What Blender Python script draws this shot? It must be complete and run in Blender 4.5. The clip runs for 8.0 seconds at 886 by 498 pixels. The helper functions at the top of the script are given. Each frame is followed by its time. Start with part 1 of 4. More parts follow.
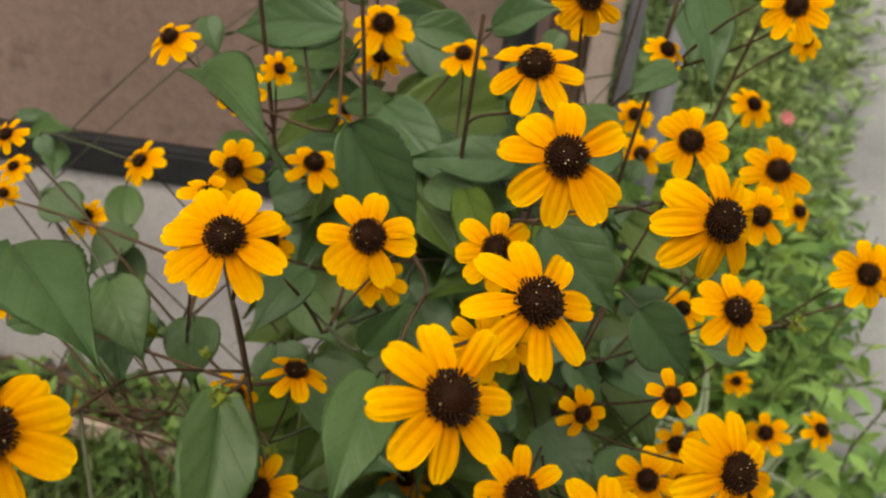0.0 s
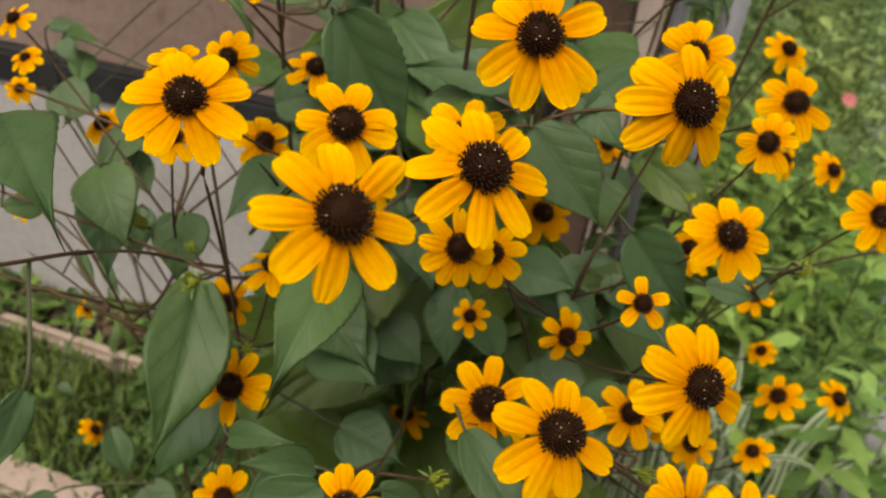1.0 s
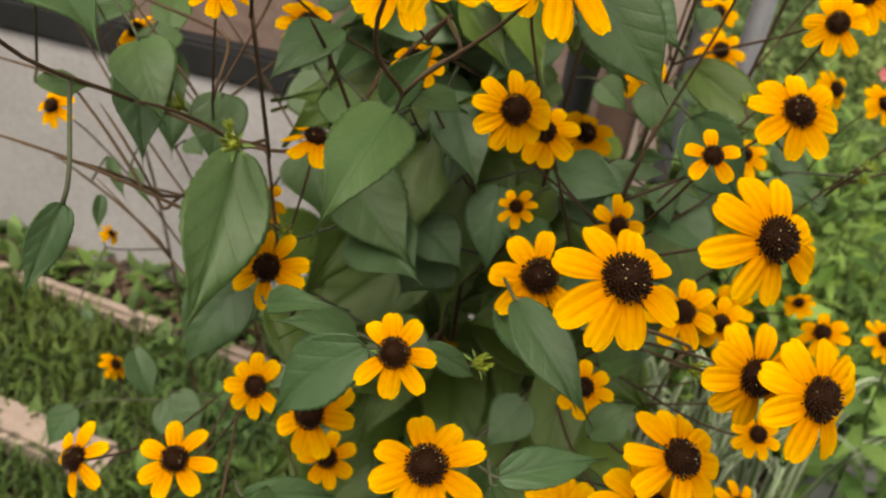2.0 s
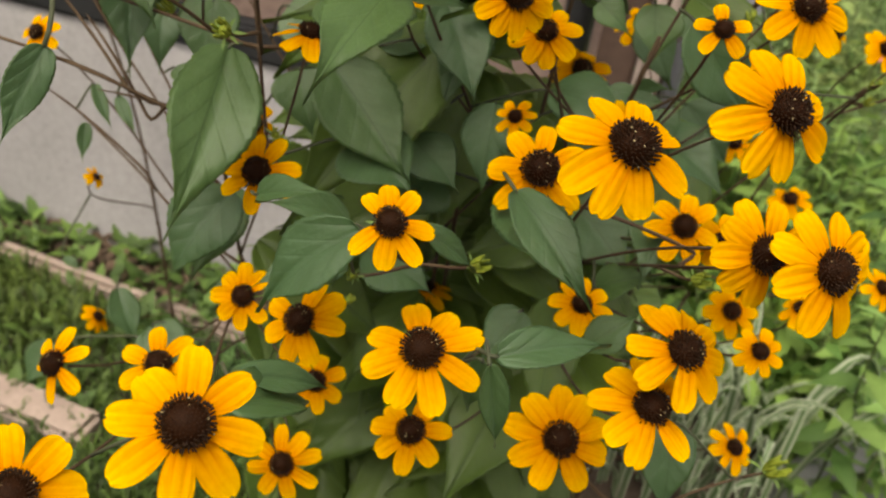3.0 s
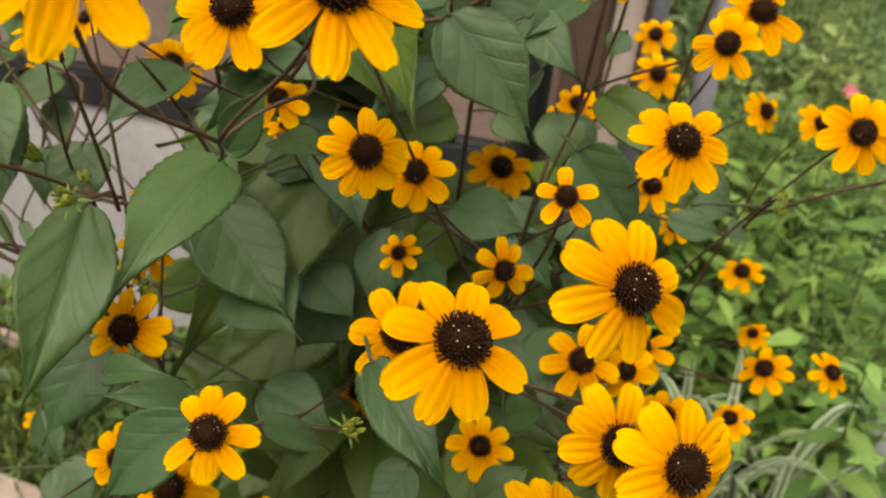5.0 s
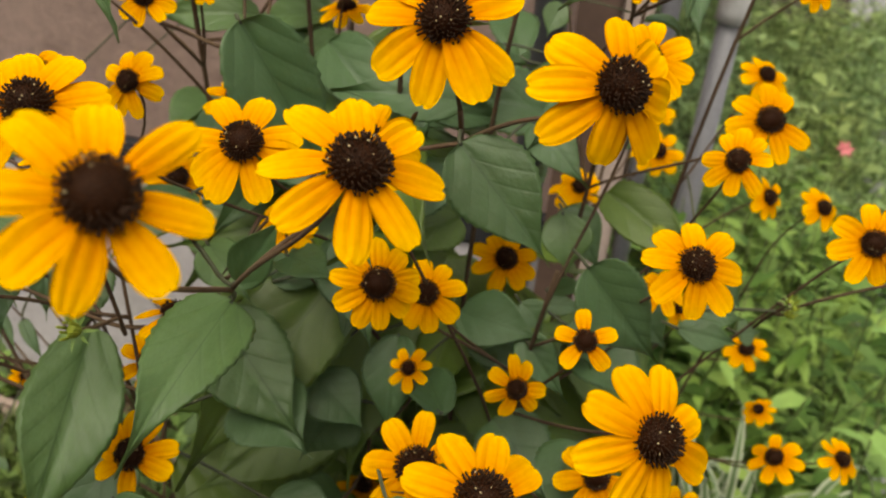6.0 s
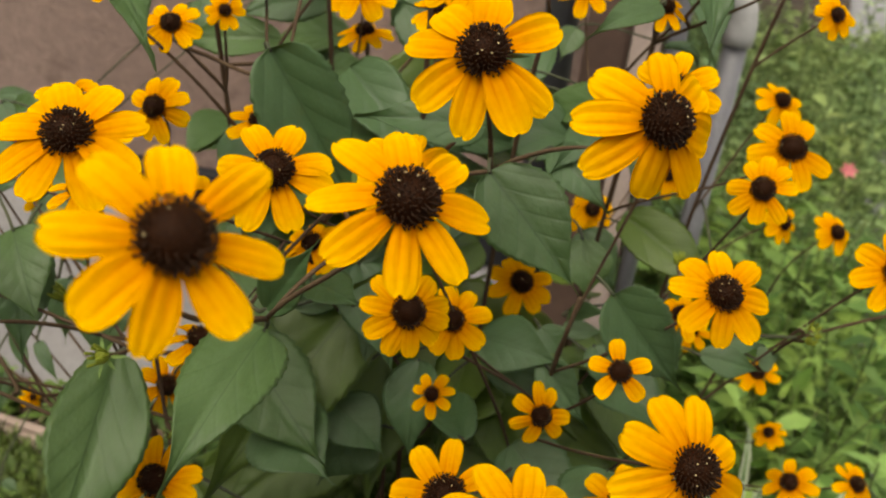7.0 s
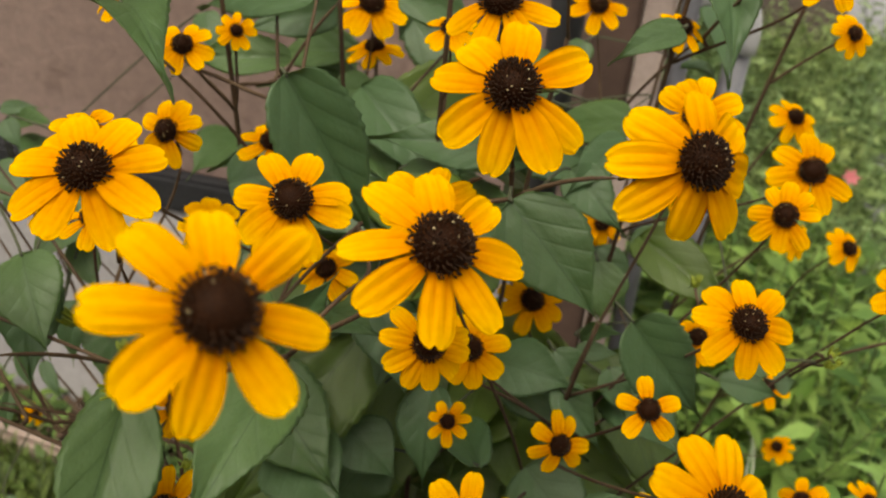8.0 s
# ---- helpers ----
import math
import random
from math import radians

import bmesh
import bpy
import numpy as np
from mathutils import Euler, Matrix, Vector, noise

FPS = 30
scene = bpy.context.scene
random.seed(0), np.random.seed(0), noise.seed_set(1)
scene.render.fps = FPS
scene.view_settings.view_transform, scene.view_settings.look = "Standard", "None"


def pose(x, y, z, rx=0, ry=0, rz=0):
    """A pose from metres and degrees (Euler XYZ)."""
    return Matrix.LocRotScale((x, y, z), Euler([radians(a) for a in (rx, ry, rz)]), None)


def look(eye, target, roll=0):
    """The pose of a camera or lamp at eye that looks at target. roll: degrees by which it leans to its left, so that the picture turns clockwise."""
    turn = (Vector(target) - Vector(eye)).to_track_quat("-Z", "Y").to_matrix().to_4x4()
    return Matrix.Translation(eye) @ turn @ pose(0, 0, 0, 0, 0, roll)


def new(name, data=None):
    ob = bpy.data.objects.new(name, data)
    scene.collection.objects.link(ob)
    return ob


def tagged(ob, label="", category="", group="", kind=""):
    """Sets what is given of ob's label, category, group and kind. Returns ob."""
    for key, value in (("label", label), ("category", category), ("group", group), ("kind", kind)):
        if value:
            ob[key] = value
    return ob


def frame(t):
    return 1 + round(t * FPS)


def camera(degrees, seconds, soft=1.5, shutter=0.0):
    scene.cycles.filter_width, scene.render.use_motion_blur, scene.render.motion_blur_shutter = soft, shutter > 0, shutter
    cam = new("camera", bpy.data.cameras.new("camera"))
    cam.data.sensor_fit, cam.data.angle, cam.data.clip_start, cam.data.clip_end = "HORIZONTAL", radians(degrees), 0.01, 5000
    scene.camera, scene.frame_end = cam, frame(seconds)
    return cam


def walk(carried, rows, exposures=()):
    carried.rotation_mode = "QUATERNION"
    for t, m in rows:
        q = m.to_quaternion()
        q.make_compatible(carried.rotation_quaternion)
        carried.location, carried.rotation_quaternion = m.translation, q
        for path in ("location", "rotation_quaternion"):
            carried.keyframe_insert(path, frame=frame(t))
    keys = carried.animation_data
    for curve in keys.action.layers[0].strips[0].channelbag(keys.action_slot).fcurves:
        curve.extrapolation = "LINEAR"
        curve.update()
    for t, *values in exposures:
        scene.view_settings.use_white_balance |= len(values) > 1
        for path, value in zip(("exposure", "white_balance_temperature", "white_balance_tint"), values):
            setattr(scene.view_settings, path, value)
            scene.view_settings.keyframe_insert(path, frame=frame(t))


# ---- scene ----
cam = camera(50.0, 8.0, 2.1)
lens = cam.data.dof
lens.use_dof, lens.focus_distance, lens.aperture_fstop = True, 0.29, 22.0
PATH = [
    (0, (0.0000, 0.0000, 1.1000), (0.0828, 0.8294, 0.5475), 5.59),
    (0.5, (0.0248, -0.0126, 1.0810), (0.0681, 0.8164, 0.5234), 6.33),
    (1, (0.0394, -0.0110, 1.0663), (0.0588, 0.8087, 0.4938), 7.20),
    (1.5, (0.0326, -0.0197, 1.0289), (0.0475, 0.8022, 0.4596), 7.76),
    (1.7, (0.0320, -0.0225, 1.0205), (0.0402, 0.7981, 0.4490), 7.96),
    (2.8, (0.0303, -0.0482, 0.9662), (0.0401, 0.7800, 0.4059), 9.00),
    (3, (0.0343, -0.0444, 0.9607), (0.0518, 0.7820, 0.3979), 9.57),
    (3.5, (0.0475, -0.0414, 0.9550), (0.0646, 0.7811, 0.3865), 8.84),
    (4, (0.0667, -0.0378, 0.9576), (0.0694, 0.7882, 0.3940), 7.32),
    (4.5, (0.0937, -0.0092, 0.9758), (0.0969, 0.8227, 0.4208), 6.50),
    (5, (0.0863, 0.0085, 1.0000), (0.0863, 0.8472, 0.4553), 6.00),
    (5.2, (0.0758, 0.0167, 1.0094), (0.0807, 0.8594, 0.4711), 5.53),
    (6.3, (0.0752, 0.0327, 1.0294), (0.0789, 0.8971, 0.5267), 5.48),
    (6.5, (0.0779, 0.0346, 1.0316), (0.0738, 0.9006, 0.5316), 5.64),
    (7, (0.0626, 0.0310, 1.0288), (0.0687, 0.9000, 0.5339), 5.81),
    (7.5, (0.0631, 0.0372, 1.0292), (0.0641, 0.9066, 0.5350), 5.64),
    (8, (0.0524, 0.0417, 1.0345), (0.0635, 0.9108, 0.5400), 5.95),
]
walk(cam, [(t, look(eye, target, roll)) for t, eye, target, roll in PATH], [(0, 0.72, 7700, 6), (1.5, 0.91, 7700, 6), (3, 1.08, 7700, 6), (5, 1.08, 7700, 6), (6.5, 0.88, 7700, 6), (8, 0.84, 7700, 6)])

# ---- world and light: an overcast sky, light from above and slightly behind the camera ----
world = bpy.data.worlds.new("overcast_sky")
scene.world = world
world.use_nodes = True
wn = world.node_tree
wn.nodes.clear()
sky = wn.nodes.new("ShaderNodeTexSky")
sky.sky_type, sky.sun_disc = "NISHITA", False
sky.sun_elevation, sky.sun_rotation = radians(70), radians(215)
sky.air_density, sky.dust_density, sky.ozone_density = 1.0, 4.0, 1.0
grey = wn.nodes.new("ShaderNodeHueSaturation")
grey.inputs["Saturation"].default_value = 0.12
back = wn.nodes.new("ShaderNodeBackground")
back.inputs["Strength"].default_value = 0.160
wout = wn.nodes.new("ShaderNodeOutputWorld")
wn.links.new(sky.outputs[0], grey.inputs["Color"])
wn.links.new(grey.outputs[0], back.inputs["Color"])
wn.links.new(back.outputs[0], wout.inputs["Surface"])

sun_data = bpy.data.lights.new("sun", "SUN")
sun_data.energy, sun_data.angle, sun_data.color = 0.9, radians(40), (1.0, 0.96, 0.9)
sun = new("sun", sun_data)
sun.matrix_world = look((-0.55, -0.7, 3.2), (0.1, 0.5, 0.6))


# ---- materials ----
class Nodes:
    """A material's node tree with short ways to add and join nodes."""

    def __init__(self, name):
        self.mat = bpy.data.materials.new(name)
        self.mat.use_nodes = True
        self.t = self.mat.node_tree
        self.t.nodes.clear()
        self.out = self.add("OutputMaterial")

    def add(self, kind, **values):
        n = self.t.nodes.new("ShaderNode" + kind)
        for key, v in values.items():
            n.inputs[key.replace("_", " ")].default_value = v
        return n

    def join(self, a, b):
        self.t.links.new(a, b)

    def coords(self, which="Object"):
        return self.add("TexCoord").outputs[which]

    def noise(self, vec, scale, detail=4.0, rough=0.6):
        n = self.add("TexNoise", Scale=scale, Detail=detail, Roughness=rough)
        self.join(vec, n.inputs["Vector"])
        return n.outputs["Fac"]

    def ramp(self, fac, *stops):
        n = self.add("ValToRGB")
        els = n.color_ramp.elements
        while len(els) < len(stops):
            els.new(0.5)
        for e, (p, c) in zip(els, stops):
            e.position, e.color = p, (*c, 1) if len(c) == 3 else c
        self.join(fac, n.inputs["Fac"])
        return n.outputs["Color"]

    def mix(self, fac, a, b, mode="MIX"):
        n = self.t.nodes.new("ShaderNodeMix")
        n.data_type, n.blend_type = "RGBA", mode
        for sock, v in ((n.inputs[0], fac), (n.inputs[6], a), (n.inputs[7], b)):
            if isinstance(v, bpy.types.NodeSocket):
                self.join(v, sock)
            else:
                sock.default_value = v if isinstance(v, (int, float)) else (*v, 1)
        return n.outputs[2]

    def maths(self, op, a, b=0.0):
        n = self.add("Math")
        n.operation = op
        for sock, v in ((n.inputs[0], a), (n.inputs[1], b)):
            if isinstance(v, bpy.types.NodeSocket):
                self.join(v, sock)
            else:
                sock.default_value = v
        return n.outputs[0]

    def split(self, vec):
        n = self.add("SeparateXYZ")
        self.join(vec, n.inputs[0])
        return n.outputs

    def random(self):
        return self.add("ObjectInfo").outputs["Random"]

    def island(self):
        return self.add("NewGeometry").outputs["Random Per Island"]

    def finish(self, colour, rough=0.6, height=None, bump=0.3, dist=0.001, through_light=0.0, tint=None, spec=0.4, metal=0.0):
        p = self.add("BsdfPrincipled", Roughness=rough, Metallic=metal)
        p.inputs["Specular IOR Level"].default_value = spec
        if isinstance(colour, bpy.types.NodeSocket):
            self.join(colour, p.inputs["Base Color"])
        else:
            p.inputs["Base Color"].default_value = (*colour, 1)
        if height is not None:
            b = self.add("Bump", Strength=bump, Distance=dist)
            self.join(height, b.inputs["Height"])
            self.join(b.outputs[0], p.inputs["Normal"])
        surface = p.outputs[0]
        if through_light:
            tr = self.add("BsdfTranslucent")
            src = tint or colour
            if isinstance(src, bpy.types.NodeSocket):
                self.join(src, tr.inputs["Color"])
            else:
                tr.inputs["Color"].default_value = (*src, 1)
            m = self.add("MixShader", Fac=through_light)
            self.join(surface, m.inputs[1])
            self.join(tr.outputs[0], m.inputs[2])
            surface = m.outputs[0]
        self.join(surface, self.out.inputs["Surface"])
        return self.mat


def petal_material():
    n = Nodes("golden_petal")
    c = n.coords()
    x, y, z = n.split(c)
    along = n.ramp(x, (0.0, (0.52, 0.14, 0.0)), (0.3, (0.71, 0.295, 0.0)), (0.7, (0.78, 0.395, 0.0)), (1.0, (0.80, 0.465, 0.0)))
    veins = n.add("TexWave", Scale=2.6, Distortion=2.5, Detail=2.0)
    veins.bands_direction = "Y"
    n.join(c, veins.inputs["Vector"])
    streak = n.ramp(veins.outputs["Fac"], (0.0, (0.86, 0.70, 0.5)), (0.5, (1, 1, 1)))
    col = n.mix(0.22, along, streak, "MULTIPLY")
    # two long grooves, their shading put into the colour, deeper orange towards the base
    groove = n.ramp(n.maths("ABSOLUTE", n.maths("SUBTRACT", n.maths("ABSOLUTE", y), 0.085)), (0.0, (1, 1, 1)), (0.035, (0, 0, 0)))
    fade = n.ramp(x, (0.15, (1, 1, 1)), (0.95, (0, 0, 0)))
    col = n.mix(n.maths("MULTIPLY", n.maths("MULTIPLY", groove, fade), 0.68), col, (0.55, 0.15, 0.0))
    spots = n.ramp(n.noise(c, 6.0), (0.3, (0.86, 0.78, 0.7)), (0.6, (1, 1, 1)))
    col = n.mix(0.5, col, spots, "MULTIPLY")
    shade = n.ramp(n.random(), (0.0, (0.90, 0.82, 0.75)), (0.6, (1, 1, 1)), (1.0, (1.0, 1.0, 0.9)))
    col = n.mix(0.7, col, shade, "MULTIPLY")
    return n.finish(col, 0.7, veins.outputs["Fac"], 0.2, 0.0006, 0.30, spec=0.0)


def leaf_material(name, dark, light, rib, rib_width=0.012):
    n = Nodes(name)
    c = n.coords()
    x, y, z = n.split(c)
    col = n.ramp(n.noise(c, 3.0), (0.3, dark), (0.7, light))
    fine = n.ramp(n.noise(c, 38.0, 2.0), (0.35, (0.82, 0.84, 0.82)), (0.65, (1.08, 1.06, 1.05)))
    col = n.mix(0.6, col, fine, "MULTIPLY")
    tone = n.ramp(n.random(), (0.0, (0.93, 0.96, 1.0)), (0.5, (1, 1, 1)), (0.85, (1.12, 1.06, 0.85)), (1.0, (1.3, 1.22, 0.9)))
    col = n.mix(0.8, col, tone, "MULTIPLY")
    side = n.maths("ABSOLUTE", y)
    # side veins sweep forward from the midrib
    curve = n.maths("POWER", n.maths("ADD", side, 0.02), 0.8)
    sweep = n.maths("SUBTRACT", n.maths("MULTIPLY", x, 5.5), n.maths("MULTIPLY", curve, 3.6))
    saw = n.maths("ABSOLUTE", n.maths("SUBTRACT", n.maths("FRACT", sweep), 0.5))
    vein = n.ramp(saw, (0.0, (1, 1, 1)), (0.05, (0, 0, 0)))
    col = n.mix(n.maths("MULTIPLY", vein, 0.20), col, rib)
    mid = n.ramp(side, (0.0, (1, 1, 1)), (rib_width, (1, 1, 1)), (rib_width * 1.8, (0, 0, 0)))
    col = n.mix(n.maths("MULTIPLY", mid, 0.55), col, rib)
    scuffs = n.ramp(n.noise(c, 9.0, 6.0, 0.75), (0.68, (0, 0, 0)), (0.76, (1, 1, 1)))
    col = n.mix(n.maths("MULTIPLY", scuffs, 0.18), col, (0.17, 0.20, 0.11))
    relief = n.maths("SUBTRACT", n.maths("MULTIPLY", n.noise(c, 9.0, 3.0), 1.5), n.maths("MULTIPLY", n.ramp(saw, (0.0, (1, 1, 1)), (0.12, (0, 0, 0))), 0.40))
    return n.finish(col, 0.47, relief, 0.28, 0.0016, 0.42, n.mix(0.75, col, (0.24, 0.30, 0.014)), spec=0.55)


def plain_grain(name, a, b, scale, rough=0.8, bump=0.4, dist=0.002, fine=120.0, which="Object", spread=None, spec=0.3):
    """Two-scale mottled surface; spread varies the tone from piece to piece."""
    n = Nodes(name)
    c = n.coords(which)
    col = n.ramp(n.noise(c, scale), (0.3, a), (0.7, b))
    f = n.noise(c, fine, 3.0)
    col = n.mix(0.5, col, n.ramp(f, (0.3, (0.75, 0.75, 0.75)), (0.7, (1.15, 1.15, 1.15))), "MULTIPLY")
    if spread == "object":
        col = n.mix(0.8, col, n.ramp(n.random(), (0, (0.7, 0.7, 0.7)), (1, (1.25, 1.25, 1.25))), "MULTIPLY")
    if spread == "island":
        col = n.mix(0.8, col, n.ramp(n.island(), (0, (0.55, 0.6, 0.55)), (1, (1.4, 1.35, 1.2))), "MULTIPLY")
    return n.finish(col, rough, f, bump, dist, spec=spec)


def stucco_material():
    n = Nodes("rough_brown_stucco")
    c = n.coords()
    col = n.ramp(n.noise(c, 2.2), (0.3, (0.205, 0.143, 0.126)), (0.7, (0.272, 0.196, 0.174)))
    f = n.noise(c, 55.0, 6.0, 0.7)
    col = n.mix(0.6, col, n.ramp(f, (0.3, (0.7, 0.7, 0.72)), (0.7, (1.2, 1.18, 1.15))), "MULTIPLY")
    pits = n.ramp(n.noise(c, 24.0, 2.0), (0.60, (0, 0, 0)), (0.72, (1, 1, 1)))
    col = n.mix(n.maths("MULTIPLY", pits, 0.35), col, (0.10, 0.065, 0.055))
    return n.finish(col, 0.92, f, 0.7, 0.006, spec=0.15)


def foliage_material(name, dark, light):
    n = Nodes(name)
    c = n.coords()
    col = n.ramp(n.island(), (0.0, tuple(v * 0.6 for v in dark)), (0.25, dark), (0.65, light), (1.0, tuple(min(1, v * 1.4) for v in light)))
    col = n.mix(0.5, col, n.ramp(n.noise(c, 5.0), (0.3, (0.65, 0.7, 0.6)), (0.7, (1.15, 1.1, 1.0))), "MULTIPLY")
    # drifts of yellower and greyer growth
    col = n.mix(0.7, col, n.ramp(n.noise(c, 2.3, 3.0), (0.35, (0.80, 0.95, 1.25)), (0.5, (1, 1, 1)), (0.68, (1.25, 1.08, 0.8))), "MULTIPLY")
    blotch = n.ramp(n.noise(c, 60.0, 3.0), (0.35, (0.8, 0.82, 0.75)), (0.65, (1.12, 1.1, 1.05)))
    col = n.mix(0.6, col, blotch, "MULTIPLY")
    return n.finish(col, 0.6, n.noise(c, 200.0, 2.0), 0.2, 0.001, 0.36, spec=0.4)


def striped_blade_material():
    n = Nodes("cream_striped_blade")
    uv = n.coords("UV")
    x, y, z = n.split(uv)
    edge = n.maths("ABSOLUTE", n.maths("SUBTRACT", x, 0.5))
    col = n.ramp(edge, (0.0, (0.085, 0.15, 0.055)), (0.20, (0.11, 0.17, 0.075)), (0.27, (0.36, 0.40, 0.29)), (0.5, (0.44, 0.47, 0.37)))
    col = n.mix(0.6, col, n.ramp(n.island(), (0, (0.75, 0.8, 0.75)), (1, (1.1, 1.1, 1.05))), "MULTIPLY")
    return n.finish(col, 0.5, None, through_light=0.2, spec=0.3)


M_PETAL = petal_material()
M_LEAF = leaf_material("dull_green_leaf", (0.049, 0.104, 0.034), (0.076, 0.147, 0.060), (0.014, 0.040, 0.016), 0.006)
# copy of M_LEAF with the olive light of deep shade put into its colour
M_SHADE_LEAF = leaf_material("olive_shade_leaf", (0.062, 0.112, 0.015), (0.096, 0.158, 0.027), (0.020, 0.042, 0.010), 0.006)
M_STEM = plain_grain("brown_hairy_stem", (0.055, 0.033, 0.021), (0.105, 0.070, 0.042), 28, 0.8, 0.7, 0.0008, 700, spec=0.12)
M_BUD = plain_grain("yellow_green_bud", (0.13, 0.18, 0.014), (0.26, 0.29, 0.03), 6, 0.6, 0.2, 0.0005, 50)
M_PETIOLE = plain_grain("green_brown_petiole", (0.040, 0.046, 0.024), (0.07, 0.075, 0.04), 40, 0.7, 0.3, 0.0006, 700)
M_SEPAL = plain_grain("green_sepal", (0.09, 0.15, 0.03), (0.17, 0.26, 0.06), 60, 0.6, 0.2, 0.0005, 500)
M_CONE = plain_grain("dark_brown_cone", (0.010, 0.0035, 0.0016), (0.027, 0.009, 0.003), 7, 0.5, 0.3, 0.0004, 30, spec=0.04)
M_FLORET = plain_grain("dark_floret", (0.010, 0.0045, 0.0022), (0.033, 0.0145, 0.007), 9, 0.6, 0.2, 0.0003, 40, spec=0.12)
M_POLLEN = plain_grain("pale_pollen", (0.30, 0.22, 0.10), (0.42, 0.34, 0.20), 12, 0.8, 0.2, 0.0003, 50)
M_STUCCO = stucco_material()
M_CONCRETE = plain_grain("smooth_grey_concrete", (0.215, 0.203, 0.213), (0.305, 0.288, 0.302), 3.0, 0.85, 0.25, 0.002, 90)
M_BAND = plain_grain("black_rubber_strip", (0.012, 0.012, 0.014), (0.03, 0.03, 0.034), 8, 0.6, 0.3, 0.001, 120)
M_SOIL = plain_grain("damp_soil", (0.030, 0.021, 0.015), (0.075, 0.052, 0.038), 9, 0.95, 0.9, 0.01, 90)
M_CHIP = plain_grain("bark_chip", (0.05, 0.033, 0.024), (0.12, 0.078, 0.06), 30, 0.9, 0.5, 0.002, 200, spread="island")
M_EDGING = plain_grain("pale_pink_concrete", (0.23, 0.172, 0.15), (0.36, 0.28, 0.245), 8, 0.9, 0.5, 0.003, 140, spread="object")
M_PATH = plain_grain("grey_pavement", (0.19, 0.19, 0.203), (0.29, 0.29, 0.307), 2.5, 0.9, 0.5, 0.003, 110)
M_WOOD = plain_grain("brown_painted_wood", (0.060, 0.036, 0.028), (0.105, 0.064, 0.050), 5, 0.7, 0.4, 0.002, 70)
M_TRIM = plain_grain("pale_pinkish_trim", (0.30, 0.235, 0.215), (0.40, 0.32, 0.29), 6, 0.8, 0.3, 0.001, 120)
M_PIPE = plain_grain("grey_painted_metal", (0.135, 0.135, 0.155), (0.19, 0.19, 0.215), 7, 0.45, 0.2, 0.001, 120, spec=0.5)
M_DARK = plain_grain("dark_grey_metal", (0.025, 0.025, 0.028), (0.05, 0.05, 0.055), 7, 0.5, 0.2, 0.001, 120)
M_WHITE = plain_grain("white_plastic", (0.38, 0.38, 0.39), (0.50, 0.50, 0.51), 8, 0.45, 0.15, 0.001, 140, spec=0.5)
M_LAWN = foliage_material("lawn_blade", (0.050, 0.086, 0.018), (0.092, 0.145, 0.034))
M_WEED = foliage_material("bright_weed_leaf", (0.082, 0.178, 0.036), (0.19, 0.31, 0.082))
# far weeds are paler: the haze over them is put into this colour
M_PALE_WEED = foliage_material("pale_weed_leaf", (0.15, 0.25, 0.085), (0.28, 0.39, 0.17))
M_SEEDLING = foliage_material("seedling_leaf", (0.06, 0.115, 0.03), (0.11, 0.19, 0.05))
M_WEEDSTEM = plain_grain("green_weed_stem", (0.07, 0.10, 0.03), (0.12, 0.15, 0.05), 30, 0.7, 0.2, 0.001, 300)
M_STRIPE = striped_blade_material()
M_PINK = plain_grain("pink_petal", (0.40, 0.10, 0.11), (0.52, 0.17, 0.18), 30, 0.6, 0.2, 0.001, 200)


# ---- mesh helpers ----
def mesh_of(name, verts, faces, mats, slots=None, smooth=True, uvs=None):
    me = bpy.data.meshes.new(name)
    me.from_pydata([tuple(v) for v in verts], [], faces)
    for m in mats if isinstance(mats, (list, tuple)) else [mats]:
        me.materials.append(m)
    if slots is not None:
        me.polygons.foreach_set("material_index", slots)
    me.polygons.foreach_set("use_smooth", [smooth] * len(me.polygons))
    if uvs is not None:
        layer = me.uv_layers.new(name="uv")
        flat = []
        for f in faces:
            for i in f:
                flat.extend(uvs[i])
        layer.data.foreach_set("uv", flat)
    me.update()
    return me


def place(name, me, m, parent=None, label=""):
    ob = new(name, me)
    if parent is not None:
        ob.parent = parent
    ob.matrix_basis = m
    return tagged(ob, label) if label else ob


def tube(points, radii, sides=7):
    """A round tube along points, closed at both ends."""
    verts, faces = [], []
    pts = [Vector(p) for p in points]
    ref = Vector((0.31, 0.17, 0.93))
    for i, p in enumerate(pts):
        d = (pts[min(i + 1, len(pts) - 1)] - pts[max(i - 1, 0)]).normalized()
        a = d.cross(ref)
        if a.length < 0.05:
            a = d.cross(Vector((1, 0, 0)))
        a.normalize()
        b = d.cross(a)
        for k in range(sides):
            w = 2 * math.pi * k / sides
            verts.append(p + (a * math.cos(w) + b * math.sin(w)) * radii[i])
    for i in range(len(pts) - 1):
        for k in range(sides):
            k2 = (k + 1) % sides
            faces.append((i * sides + k, i * sides + k2, (i + 1) * sides + k2, (i + 1) * sides + k))
    faces.append(tuple(range(sides))[::-1])
    faces.append(tuple((len(pts) - 1) * sides + k for k in range(sides)))
    return verts, faces


def bezier(p0, p1, p2, p3, n=10):
    out = []
    for i in range(n + 1):
        t = i / n
        out.append(p0 * (1 - t) ** 3 + p1 * 3 * t * (1 - t) ** 2 + p2 * 3 * t * t * (1 - t) + p3 * t ** 3)
    return out


